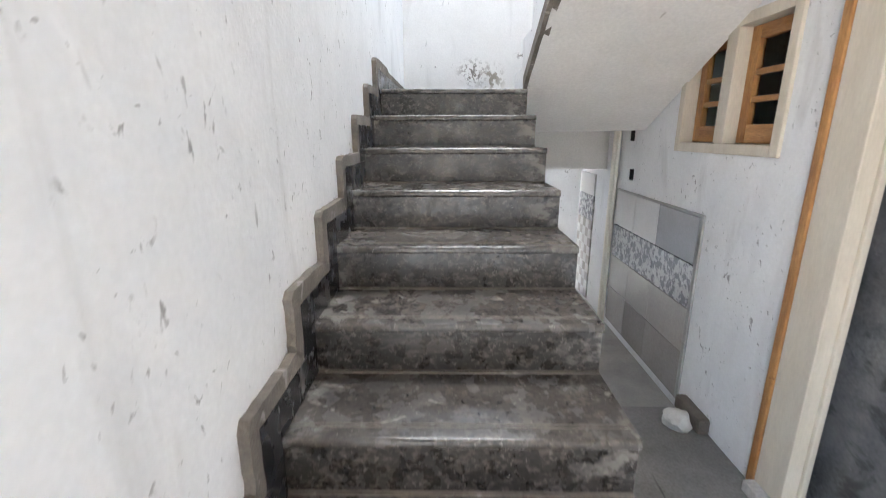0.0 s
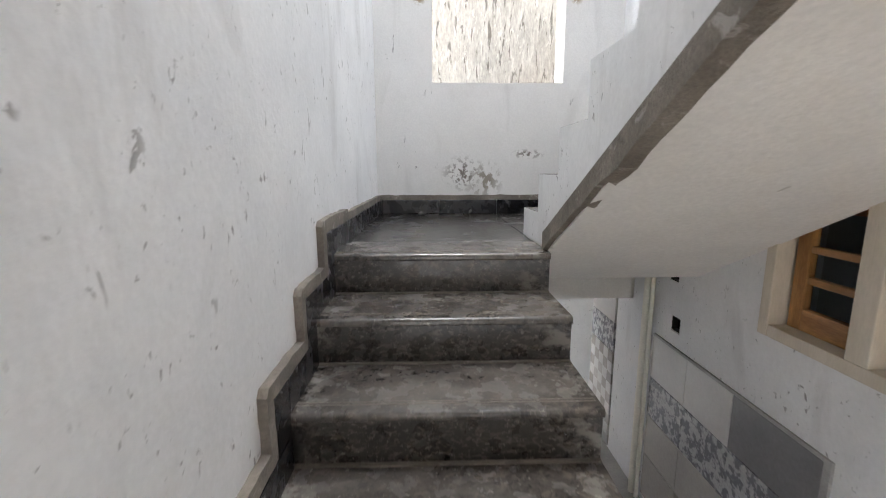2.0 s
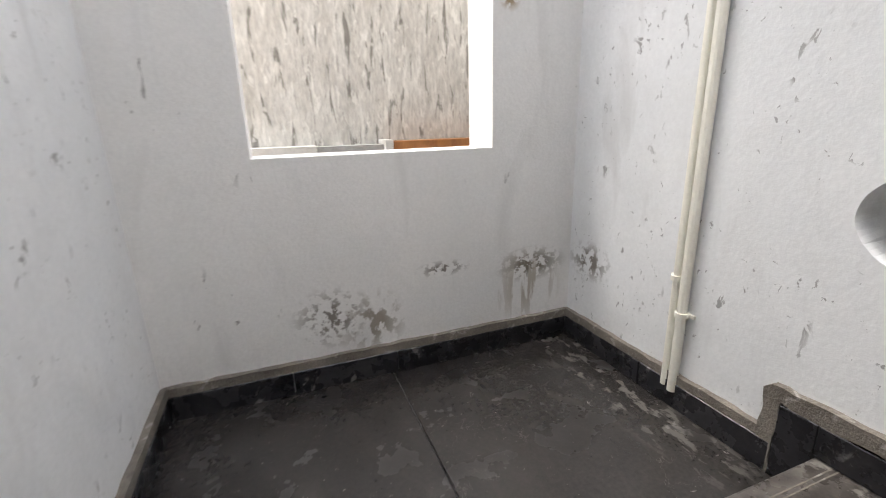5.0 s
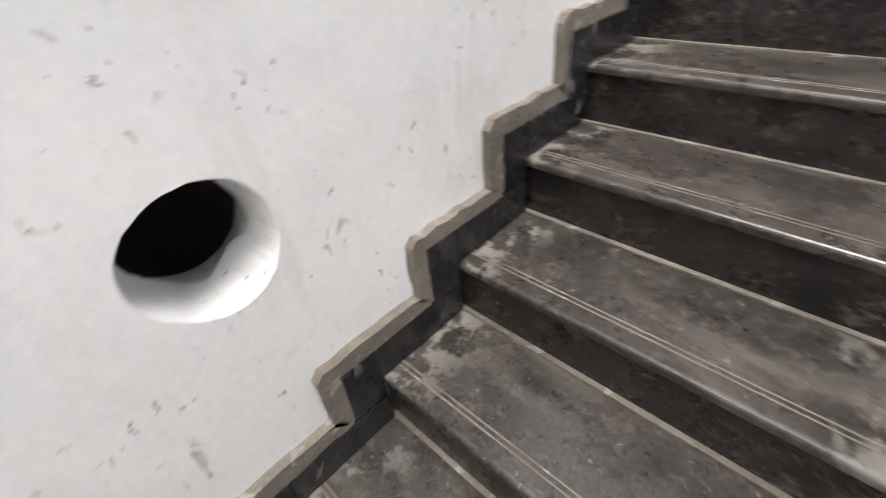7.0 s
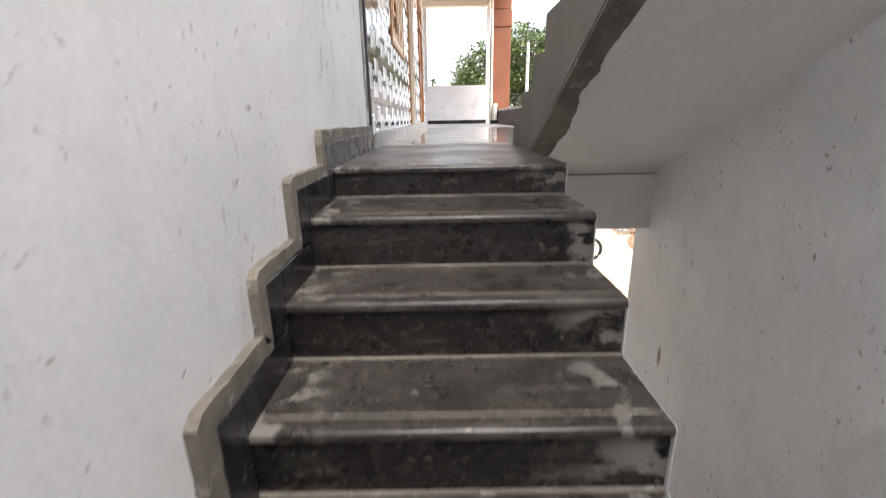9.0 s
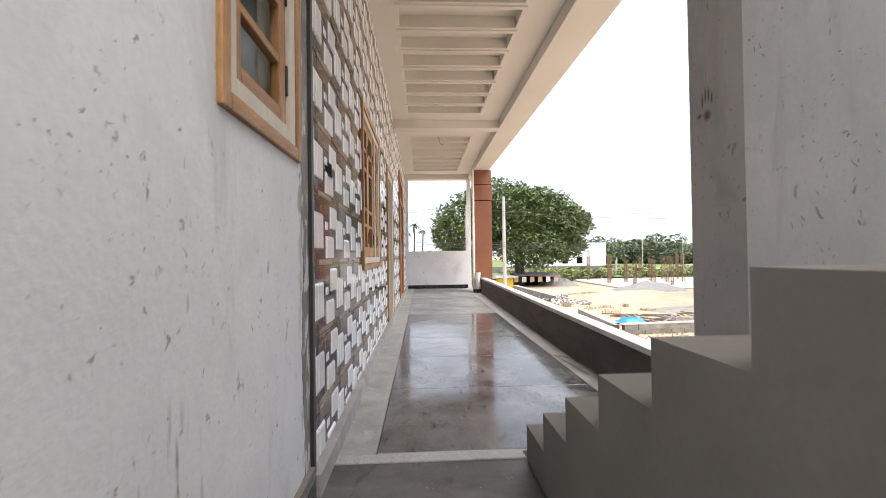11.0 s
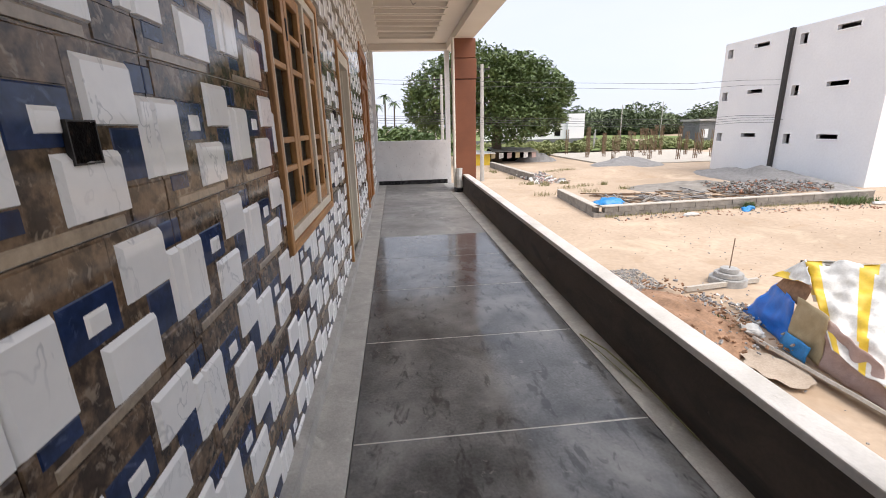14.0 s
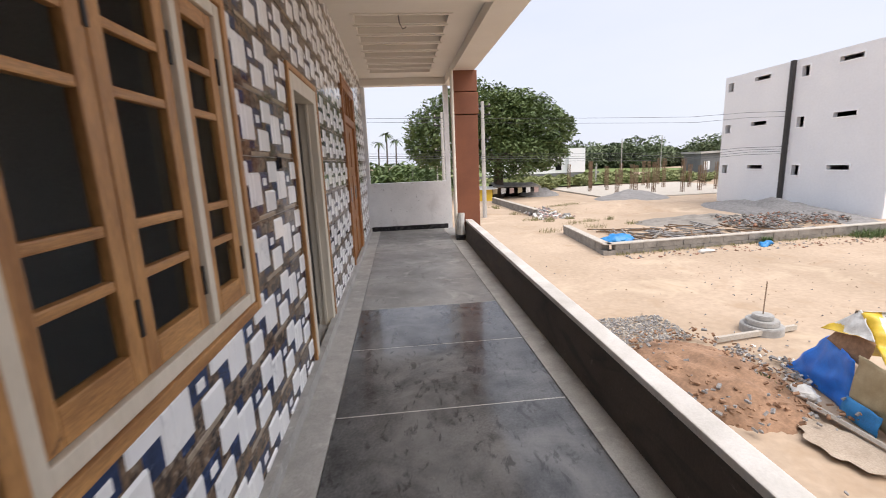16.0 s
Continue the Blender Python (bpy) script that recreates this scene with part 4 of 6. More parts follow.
structure("plank_ledge", soft_box(0.65, 4.85, 2.614, 1.5, 4.99, 2.66, 0.004), M_DOOR_WOOD, "brown wooden plank outside the landing window", "plank")

# ------------------------------------------------------------------ ground
bm = bmesh.new()
bmesh.ops.create_grid(bm, x_segments=120, y_segments=120, size=1.0)
for v in bm.verts:
    sx, sy = v.co.x, v.co.y
    x = math.copysign(abs(sx) ** 2.6 * 900, sx) - 8
    y = math.copysign(abs(sy) ** 2.6 * 900, sy) - 14
    z = -0.5 + 0.05 * noise.noise((x * 0.3, y * 0.3, 0)) + 0.12 * noise.noise((x * 0.05, y * 0.05, 3.0))
    if x > -1.2:
        z = -0.55
    v.co = (x, y, z)
ground = structure("ground", bm, M_SAND, "bare sandy building ground", "ground", True)


# ------------------------------------------------------------------ patterned tiles on the balcony wall
TW, TH, TU0, TV0 = 0.4765, 0.3085, 0.893, 4.322
# (u0, u1, v0, v1, height, material): 0 brown, 1 blue, 2 white, 3 tan
PATTERN = [
    (0.06, 0.53, 0.755, 0.985, 0.003, 0), (0.25, 0.53, 0.464, 0.749, 0.0015, 1), (0.344, 0.47, 0.526, 0.666, 0.004, 2),
    (0.887, 1.061, 0.766, 0.94, 0.0015, 1), (0.704, 0.89, 0.25, 0.555, 0.0015, 1), (0.068, 0.235, 0.12, 0.228, 0.0015, 1),
    (0.72, 1.06, 0.015, 0.22, 0.0025, 0), (0.10, 0.68, 0.0, 0.075, 0.002, 3), (0.06, 0.53, 0.985, 1.0, 0.002, 3),
    (0.581, 0.89, 0.566, 0.925, 0.007, 2), (0.894, 1.235, 0.237, 0.749, 0.007, 2), (0.391, 0.722, 0.089, 0.437, 0.007, 2),
    (0.535, 0.578, 0.45, 0.99, 0.001, 0),
]


def tile_mesh(cu0, cu1, cv0, cv1):
    """One tile with its raised blocks, cut to the given part of it (0..1); its corner is at the origin, u towards -y."""
    bm = bmesh.new()

    def block(u0, u1, v0, v1, x0, h, mi, bevel):
        y0, y1, z0, z1 = -u1 * TW, -u0 * TW, v0 * TH, v1 * TH
        if y1 - y0 < 0.004 or z1 - z0 < 0.004:
            return
        b = min(bevel, (y1 - y0) / 3, (z1 - z0) / 3)
        lo = [bm.verts.new(p) for p in ((x0, y0, z0), (x0, y1, z0), (x0, y1, z1), (x0, y0, z1))]
        hi = [bm.verts.new(p) for p in ((x0 - h, y0 + b * 0.25, z0 + b * 0.25), (x0 - h, y1 - b, z0 + b * 0.25), (x0 - h, y1 - b, z1 - b), (x0 - h, y0 + b * 0.25, z1 - b))]
        bm.faces.new(hi).material_index = mi
        for k in range(4):
            bm.faces.new((lo[k], lo[(k + 1) % 4], hi[(k + 1) % 4], hi[k])).material_index = mi
    g = 0.0018 / TW
    block(max(cu0, g), min(cu1, 1 - g), max(cv0, g), min(cv1, 1 - g), 0.004, 0.004, 0, 0.0008)
    for u0, u1, v0, v1, h, mi in PATTERN:
        for s in (0, -1):
            a, b = max(u0 + s, cu0, g), min(u1 + s, cu1, 1 - g)
            c, d = max(v0, cv0, g), min(v1, cv1, 1 - g)
            if b - a > 0.01 and d - c > 0.01:
                block(a, b, c, d, 0.0, h, mi, 0.011 if mi == 2 else 0.003)
    me = bpy.data.meshes.new("tile")
    bmesh.ops.recalc_face_normals(bm, faces=bm.faces[:])
    bm.to_mesh(me)
    bm.free()
    for m in (M_BROWN_TILE, M_BLUE_TILE, M_WHITE_TILE, M_TAN_EDGE):
        me.materials.append(m)
    return me


tile_cache = {}


def lay_tile(cu0, cu1, cv0, cv1, y, z):
    key = tuple(round(c, 3) for c in (cu0, cu1, cv0, cv1))
    if key not in tile_cache:
        tile_cache[key] = tile_mesh(*key)
    ob = new("tile", tile_cache[key])
    ob.parent = wall_tiled
    ob.location = (TILE_X - 0.004, y, z)


openings = [WINDOW_BALCONY, DOOR_BALCONY, DOOR_MAIN]
u_first, u_last = -Y_TILE + 0.012, -Y_END
v_low, v_high = Z_UP + 0.085, 6.318
for i in range(math.floor((u_first - TU0) / TW), math.ceil((u_last - TU0) / TW)):
    for j in range(math.floor((v_low - TV0) / TH), math.ceil((v_high - TV0) / TH)):
        ua, va = TU0 + i * TW, TV0 + j * TH
        regions = [(max(ua, u_first), min(ua + TW, u_last), max(va, v_low), min(va + TH, v_high))]
        for y0, y1, z0, z1 in openings:
            h0, h1, k0, k1 = -y1 - 0.05, -y0 + 0.05, z0 - 0.05, z1 + 0.05
            nxt = []
            for a, b, c, d in regions:
                if b <= h0 or a >= h1 or d <= k0 or c >= k1:
                    nxt.append((a, b, c, d))
                    continue
                nxt += [(a, h0, c, d)] if a < h0 else []
                nxt += [(h1, b, c, d)] if b > h1 else []
                aa, bb = max(a, h0), min(b, h1)
                nxt += [(aa, bb, c, k0)] if c < k0 else []
                nxt += [(aa, bb, k1, d)] if d > k1 else []
            regions = nxt
        for a, b, c, d in regions:
            if b - a > 0.006 and d - c > 0.006:
                lay_tile((a - ua) / TW, (b - ua) / TW, (c - va) / TH, (d - va) / TH, -ua, va)

# ------------------------------------------------------------------ windows and doors
def bar(x0, y0, z0, x1, y1, z1, r=0.005):
    return soft_box(min(x0, x1), min(y0, y1), z0, max(x0, x1), max(y0, y1), z1, r, 2)


def casement(name, label, y0, y1, z0, z1, face, cols, bars, hinge=True, trim=True, mullions=(), leaf_in=0.012, foot=0.085):
    """A cream frame with teak leaves; cols: leaf spans as parts of the width; bars: heights of the glazing bars as parts of the leaf."""
    w = thing(name, label, "window", (face + 0.04, (y0 + y1) / 2, z0), kind="structure")
    if trim:
        t = 0.045
        for nm, c in (("trim_side", (y0 - t, z0 - t, y0 - 0.002, z1 + t)), ("trim_side", (y1 + 0.002, z0 - t, y1 + t, z1 + t)),
                      ("trim_bottom", (y0, z0 - t, y1, z0 - 0.002)), ("trim_top", (y0, z1 + 0.002, y1, z1 + t))):
            part(nm, bar(face - 0.014, c[0], c[1], face + 0.02, c[2], c[3], 0.006), M_WOOD if "side" in nm else M_WOOD_ACROSS, w, "teak edge trim")
    f = 0.05
    dep = face + 0.11
    frame_ob = part("window_frame", bar(face - 0.004, y0, z0, dep, y0 + f, z1), M_CREAM, w, "cream primed wooden frame")
    part("frame_side", bar(face - 0.004, y1 - f, z0, dep, y1, z1), M_CREAM, w)
    part("frame_sill", bar(face - 0.003, y0 + f, z0, dep, y1 - f, z0 + f), M_CREAM, w)
    part("frame_head", bar(face - 0.003, y0 + f, z1 - f, dep, y1 - f, z1), M_CREAM, w)
    W = (y1 - y0) - 2 * f
    for m in mullions:
        yc = y0 + f + m * W
        part("mullion", bar(face - 0.004, yc - 0.022, z0 + f, dep, yc + 0.022, z1 - f), M_CREAM, w, "cream mullion")
    a, b = z0 + f + 0.003, z1 - f - 0.003
    s = 0.06
    xa, xb = face + leaf_in, face + leaf_in + 0.034
    for c0, c1 in cols:
        ya, yb = y0 + f + c0 * W + 0.003, y0 + f + c1 * W - 0.003
        leaf = part("sash", bar(xa, ya, a, xb, ya + s, b), M_WOOD, w, "teak casement sash")
        part("stile", bar(xa, yb - s, a, xb, yb, b), M_WOOD, leaf)
        part("rail", bar(xa, ya + s, a, xb, yb - s, a + foot), M_WOOD_ACROSS, leaf)
        part("rail", bar(xa, ya + s, b - s, xb, yb - s, b), M_WOOD_ACROSS, leaf)
        for h in bars:
            zc = a + foot + (b - a - foot - s) * h
            part("glazing_bar", bar(xa + 0.003, ya + s, zc - 0.014, xb - 0.003, yb - s, zc + 0.014, 0.006), M_WOOD_ACROSS, leaf)
        gl = part("pane", box_bm(xb - 0.012, ya + s - 0.004, a + foot - 0.005, xb - 0.009, yb - s + 0.004, b - s + 0.004), M_GLASS, leaf, "clear glass")
        gl.visible_shadow = False
        if hinge:
            for zc in (a + 0.16, b - 0.2):
                part("hinge", bar(xa - 0.006, ya - 0.008, zc - 0.05, xa + 0.004, ya + 0.008, zc + 0.05, 0.003), M_IRON, leaf, "black iron hinge")
    return w


BARS = (0.186, 0.324, 0.67, 0.837)
casement("window_balcony", "teak casement window with small panes in a cream frame", *WINDOW_BALCONY, TILE_X - 0.012,
         [(0.0, 0.283), (0.337, 0.675), (0.675, 1.0)], BARS, mullions=(0.31,))
casement("window_stair", "small teak casement window in a cream frame above the stair", *WINDOW_STAIR, WR - 0.002, [(0.0, 1.0)], (0.28, 0.62), foot=0.053)
casement("window_porch", "teak casement window in a cream frame beside the porch door", *WINDOW_PORCH, WR - 0.012,
         [(0.02, 0.45), (0.55, 0.98)], (0.3, 0.62), hinge=False, trim=False, mullions=(0.475, 0.525), leaf_in=0.06)


def door_frame(name, label, y0, y1, z0, z1, face, f, mat, trim_mat, depth=0.13):
    d = thing(name, label, "door", (face + 0.05, (y0 + y1) / 2, z0), kind="structure")
    part("jamb", bar(face - 0.006, y0, z0, face + depth, y0 + f, z1), mat, d)
    part("jamb", bar(face - 0.006, y1 - f, z0, face + depth, y1, z1), mat, d)
    part("head", bar(face - 0.005, y0 + f, z1 - f, face + depth, y1 - f, z1), mat, d)
    part("stop", bar(face + 0.05, y0 + f, z0, face + 0.075, y0 + f + 0.018, z1 - f), mat, d)
    part("stop", bar(face + 0.05, y1 - f - 0.018, z0, face + 0.075, y1 - f, z1 - f), mat, d)
    t = 0.04
    if trim_mat:
        part("trim", bar(face - 0.014, y0 - t, z0, face + 0.01, y0 - 0.002, z1 + t), trim_mat, d, "teak edge trim")
        part("trim", bar(face - 0.014, y1 + 0.002, z0, face + 0.01, y1 + t, z1 + t), trim_mat, d, "teak edge trim")
        part("trim", bar(face - 0.013, y0, z1 + 0.002, face + 0.01, y1, z1 + t), trim_mat, d, "teak edge trim")
    return d


door_frame("door_porch", "cream primed door frame without a leaf", *DOOR_PORCH, WR - 0.01, 0.15, M_CREAM, M_WOOD, 0.09)
door_frame("door_balcony", "cream wooden door frame, standing open, in the tiled wall", *DOOR_BALCONY, TILE_X - 0.014, 0.11, M_CREAM, M_WOOD)
structure("sill_balcony_door", box_bm(TILE_X - 0.04, DOOR_BALCONY[0], Z_UP + 0.004, 1.58, DOOR_BALCONY[1], Z_UP + 0.03), M_CONCRETE, "cement door sill", "sill")
y0, y1, z0, z1 = DOOR_MAIN
d = door_frame("door_main", "red-brown wooden main door with a glazed transom", y0, y1, z0, z1, TILE_X - 0.016, 0.11, M_DOOR_WOOD, M_DOOR_WOOD)
zt = z0 + 2.05
part("transom_rail", bar(TILE_X - 0.02, y0 + 0.11, zt, TILE_X + 0.1, y1 - 0.11, zt + 0.1), M_DOOR_WOOD, d)
for k in range(1, 4):
    yc = y0 + 0.11 + (y1 - y0 - 0.22) * k / 4
    part("transom_bar", bar(TILE_X - 0.005, yc - 0.02, zt + 0.1, TILE_X + 0.04, yc + 0.02, z1 - 0.11), M_DOOR_WOOD, d)
for k in range(2):
    ya = y0 + 0.11 + (y1 - y0 - 0.22) * k / 2
    yb = ya + (y1 - y0 - 0.22) / 2 - 0.004
    leaf = part("leaf", bar(TILE_X + 0.02, ya, z0 + 0.02, TILE_X + 0.055, yb, zt), M_DOOR_WOOD, d, "panelled door leaf")
    for zz in (0.12, 0.78, 1.44):
        part("panel", soft_box(TILE_X + 0.006, ya + 0.1, z0 + zz, TILE_X + 0.022, yb - 0.1, z0 + zz + 0.52, 0.012, 2), M_DOOR_WOOD, leaf)
    part("door_handle", tube_bm([(TILE_X - 0.02, yb - 0.07, z0 + 0.95), (TILE_X - 0.02, yb - 0.07, z0 + 1.15)], 0.01), M_STEEL, leaf, "steel pull handle")

structure("sill_porch_door", soft_box(1.27, DOOR_PORCH[0], Z_PORCH, 1.56, DOOR_PORCH[1], Z_PORCH + 0.055, 0.008), M_JOINT, "pale cement sill of the porch door", "sill")
# black granite slab leaning in the porch doorway
slab = thing("granite_slab", "polished black granite slab leaning in the porch doorway", "stone slab", (1.47, 1.0, Z_PORCH + 0.055))
part("sheet", soft_box(1.45, 0.58, Z_PORCH + 0.056, 1.475, 1.596, 1.37, 0.003), M_SLAB, slab)

# switch boxes left open in the walls; a raised near-black plate stands for each shaded hole
M_BOX_SHADE = material("rough near-black for the shaded box hole", (0.006, 0.005, 0.005), (0.03, 0.02, 0.014), 0.95, None, 45, 150, 0.6, fine_mix=0.4, spec=0.1, contrast=(0.5, 0.62))
for nm, y, z in (("switch_box", -0.671, 4.471), ("switch_box", -3.78, 4.6)):
    b = thing(nm, "open switch box in the tiles, its shaded hole a dark plate", "switch box", (TILE_X, y, z - 0.05), "open switch boxes")
    s = 0.031
    back = box_bm(TILE_X - 0.0125, y - s, z - s, TILE_X - 0.0045, y + s, z + s)
    bmesh.ops.subdivide_edges(back, edges=[e for e in back.edges if e.calc_length() > 0.05], cuts=9, use_grid_fill=True)
    for v in back.verts:
        edge = max(abs(v.co.y - y), abs(v.co.z - z)) / s
        v.co.x += 0.0035 * noise.noise(v.co * 60) * (edge < 0.97)
        v.co.y += 0.004 * noise.noise(v.co * 40 + Vector((4, 0, 0)))
        v.co.z += 0.004 * noise.noise(v.co * 40 + Vector((0, 7, 0)))
    part("back", back, M_BOX_SHADE, b)
    for c in ((y - s - 0.003, z - s - 0.003, y - s, z + s + 0.003), (y + s, z - s - 0.003, y + s + 0.003, z + s + 0.003), (y - s, z - s - 0.003, y + s, z - s), (y - s, z + s, y + s, z + s + 0.003)):
        part("rim", box_bm(TILE_X - 0.0145, c[0], c[1], TILE_X - 0.005, c[2], c[3]), M_IRON, b)
for y, z in ((3.33, 1.445), (3.28, 1.165)):
    b = thing("socket_hole", "broken open conduit box in the wall", "socket", (WR + 0.03, y, z - 0.03), "open conduit boxes")
    bm = bmesh.new()
    slab_with_holes(bm, "x", WR + 0.006, WR + 0.05, y - 0.044, y + 0.044, z - 0.039, z + 0.039, [(y - 0.04, y + 0.04, z - 0.035, z + 0.035)])
    part("box", bm, M_IRON, b)
    # near-black back plate stands for the shade in the recess
    part("back", box_bm(WR + 0.04, y - 0.04, z - 0.035, WR + 0.045, y + 0.04, z + 0.035), M_DARK, b)
    part("conduit", tube_bm([(WR + 0.03, y - 0.02, z - 0.034), (WR + 0.03, y - 0.02, z + 0.01)], 0.009), M_PIPE, b)

# ------------------------------------------------------------------ pipes and wash-place tiles
pipes = thing("conduit_pipes", "pair of cream plastic pipes clipped to the landing wall", "pipe", (1.31, 3.61, Z_LAND))
part("pipe", tube_bm([(1.318, 3.622, 1.78), (1.318, 3.612, 6.4)], 0.014, 12), M_PIPE, pipes)
part("pipe", tube_bm([(1.314, 3.584, 1.775), (1.314, 3.574, 6.4)], 0.017, 12), M_PIPE, pipes)
for y, z, r in ((3.621, 2.2, 0.02), (3.583, 2.075, 0.024), (3.619, 3.1, 0.02), (3.581, 3.2, 0.024)):
    bm = tube_bm([(1.315, y, z - 0.009), (1.315, y, z + 0.009)], r, 12)
    bm_box(bm, 1.326, y - r - 0.014, z - 0.006, WR, y + r + 0.014, z + 0.006)
    part("clip", bm, M_PIPE, pipes)
lower_pipe = thing("waste_pipe", "cream plastic waste pipe below the landing", "pipe", (1.3, 3.55, Z_PORCH))
part("pipe", tube_bm([(1.305, 3.56, Z_PORCH - 0.06), (1.305, 3.56, 1.48)], 0.022, 12), M_PIPE, lower_pipe)
part("pipe", tube_bm([(1.31, 3.505, Z_PORCH - 0.06), (1.31, 3.505, 1.48)], 0.013, 10), M_PIPE, lower_pipe)

dado = thing("tiled_dado", "grey wash-place tiles with a patterned border band", "tiles", (WR, 2.9, Z_PORCH), kind="structure")
rows_dado = ((-0.06, 0.23, M_TILE_GREY), (0.233, 0.5, M_TILE_GREY), (0.503, 0.755, M_TILE_PATTERN), (0.758, 1.025, M_TILE_PALE))
for z0, z1, mt in rows_dado:
    ys = [2.3, 2.76, 3.12, 3.48]
    for k, (a, b) in enumerate(zip(ys, ys[1:])):
        part("wall_tile", soft_box(WR - 0.012, a + 0.001, z0, WR, b - 0.001, z1, 0.002, 1), M_TILE_SLATE if (k == 0 and mt is M_TILE_PALE) else mt, dado)
part("cement_edge", box_bm(WR - 0.012, 2.27, -0.06, WR, 2.299, 1.04), M_CONCRETE, dado)
part("cement_edge", box_bm(WR - 0.012, 2.3, 1.026, WR, 3.48, 1.04), M_CONCRETE, dado)
jamb = thing("tiled_jamb", "checked grey and white tiles on the back passage wall", "tiles", (1.25, 4.1, Z_PORCH), kind="structure")
for k in range(9):
    for q in range(5):
        mt = M_TILE_PALE if (k + q) % 2 else M_TILE_GREY
        part("wall_tile", box_bm(WR - 0.014, 4.03 + q * 0.085, -0.1 + k * 0.085, WR, 4.03 + q * 0.085 + 0.083, -0.1 + k * 0.085 + 0.083), mt, jamb)
part("wall_tile", box_bm(WR - 0.014, 4.03, 0.67, WR, 4.46, 0.9), M_TILE_PATTERN, jamb)
part("wall_tile", box_bm(WR - 0.014, 4.03, 0.903, WR, 4.46, 1.1), M_TILE_PALE, jamb)

# plastic bag left on the porch floor
bag = bmesh.new()
bmesh.ops.create_icosphere(bag, subdivisions=3, radius=0.07)
for v in bag.verts:
    v.co *= 1 + 0.35 * noise.noise(v.co * 22)
    v.co.z = max(v.co.z * 0.8, -0.045)
    v.co += Vector((1.2, 2.02, Z_PORCH + 0.045))
me = mesh_of("plastic_bag", bag, M_WHITE_TARP)
tagged(new("plastic_bag", me), "crumpled white plastic bag on the porch floor", "bag")
block = thing("cement_lump", "rough cement lump against the porch wall", "rubble", (1.29, 2.05, Z_PORCH))
part("lump", soft_box(1.27, 1.95, Z_PORCH, WR, 2.2, Z_PORCH + 0.09, 0.02), M_CEMENT, block)

# a split cane lying beside the parapet
cane = thing("cane_strip", "thin split green cane lying on the floor border", "cane", (-0.36, -2.0, Z_UP))
part("strip", tube_bm([(-0.30, -2.45, Z_UP + 0.012), (-0.33, -2.15, Z_UP + 0.06), (-0.37, -1.85, Z_UP + 0.05), (-0.40, -1.4, Z_UP + 0.014)], 0.0045, 6), M_CANE, cane)
part("strip", tube_bm([(-0.30, -2.45, Z_UP + 0.010), (-0.32, -2.15, Z_UP + 0.02), (-0.36, -1.8, Z_UP + 0.012)], 0.003, 6), M_CANE, cane)

# a torn plastic sheath at the column's foot
sleeve = thing("plastic_sleeve", "white plastic sleeve at the foot of the column", "sleeve", (-0.47, -9.25, Z_UP))
bm = tube_bm([(-0.47, -9.27, Z_UP + 0.1), (-0.47, -9.27, Z_UP + 0.3), (-0.48, -9.28, Z_UP + 0.5)], 0.09, 10, 0.06)
for v in bm.verts:
    v.co += Vector((noise.noise(v.co * 9), noise.noise(v.co * 9 + Vector((5, 0, 0))), 0)) * 0.03
part("sheet", bm, M_WHITE_TARP, sleeve)
part("foot", soft_box(-0.58, -9.37, Z_UP, -0.36, -9.15, Z_UP + 0.1, 0.02), M_BLACK, sleeve)
# wire hanging from the ceiling
hook = thing("ceiling_wire", "loose cable end hanging from the balcony ceiling", "cable", (0.55, -6.79, 6.3))
part("wire", tube_bm([(0.55, -6.78, 6.32), (0.54, -6.8, 6.22), (0.5, -6.83, 6.16), (0.46, -6.81, 6.18)], 0.006, 6), M_WIRE, hook)


# ------------------------------------------------------------------ outdoors
G = -0.5
M_PLASTER_WHITE = material("bright white trim paint", (0.9, 0.9, 0.9), (0.86, 0.86, 0.86), 0.7, None, 1.0, 20, 0.03, fine_mix=0.03)
M_MAT = material("worn pale mat", (0.44, 0.36, 0.28), (0.36, 0.29, 0.22), 0.95, None, 3, 30, 0.3)


def heap(name, label, category, cx, cy, rx, ry, h, mat, seed=0, rough=0.25, kind=""):
    bm = bmesh.new()
    bmesh.ops.create_grid(bm, x_segments=36, y_segments=36, size=1)
    for v in bm.verts:
        x, y = v.co.x, v.co.y
        r = math.hypot(x, y)
        z = max(0.0, 1 - r) ** 0.9
        z *= 1 + rough * 2 * noise.noise((x * 3 + seed, y * 3, seed))
        z += rough * 0.3 * noise.noise((x * 11 + seed, y * 11, 1)) * (r < 1)
        v.co = (cx + x * rx, cy + y * ry, G - 0.12 + z * h + (0.1 if r < 0.95 else 0))
    return tagged(new(name, mesh_of(name, bm, mat, True)), label, category, "", kind)


heap("clay_heap", "heap of dug red earth beside the hut", "earth", -6.2, -9.7, 1.5, 2.2, 0.5, M_CLAY, 1, 0.35)
heap("gravel_heap", "grey gravel heap by the building plot", "gravel", -26.5, -50, 4.5, 3.5, 1.1, M_GRAVEL, 3)
heap("gravel_heap", "dark gravel heap under the tree", "gravel", -18.5, -60, 3, 2.5, 1.4, M_GRAVEL, 4)
heap("sand_heap", "long low sand heap inside the plot", "sand", -21, -42, 9, 5, 0.7, M_SAND, 5)
heap("rubble_heap", "grey rubble heap at the foot of the white house", "rubble", -29.5, -33.5, 3.0, 8.5, 1.1, M_GRAVEL, 6)
heap("soil_heap", "brown soil heap inside the plot", "earth", -22, -31, 6, 3, 0.5, M_PLOTWALL, 7)

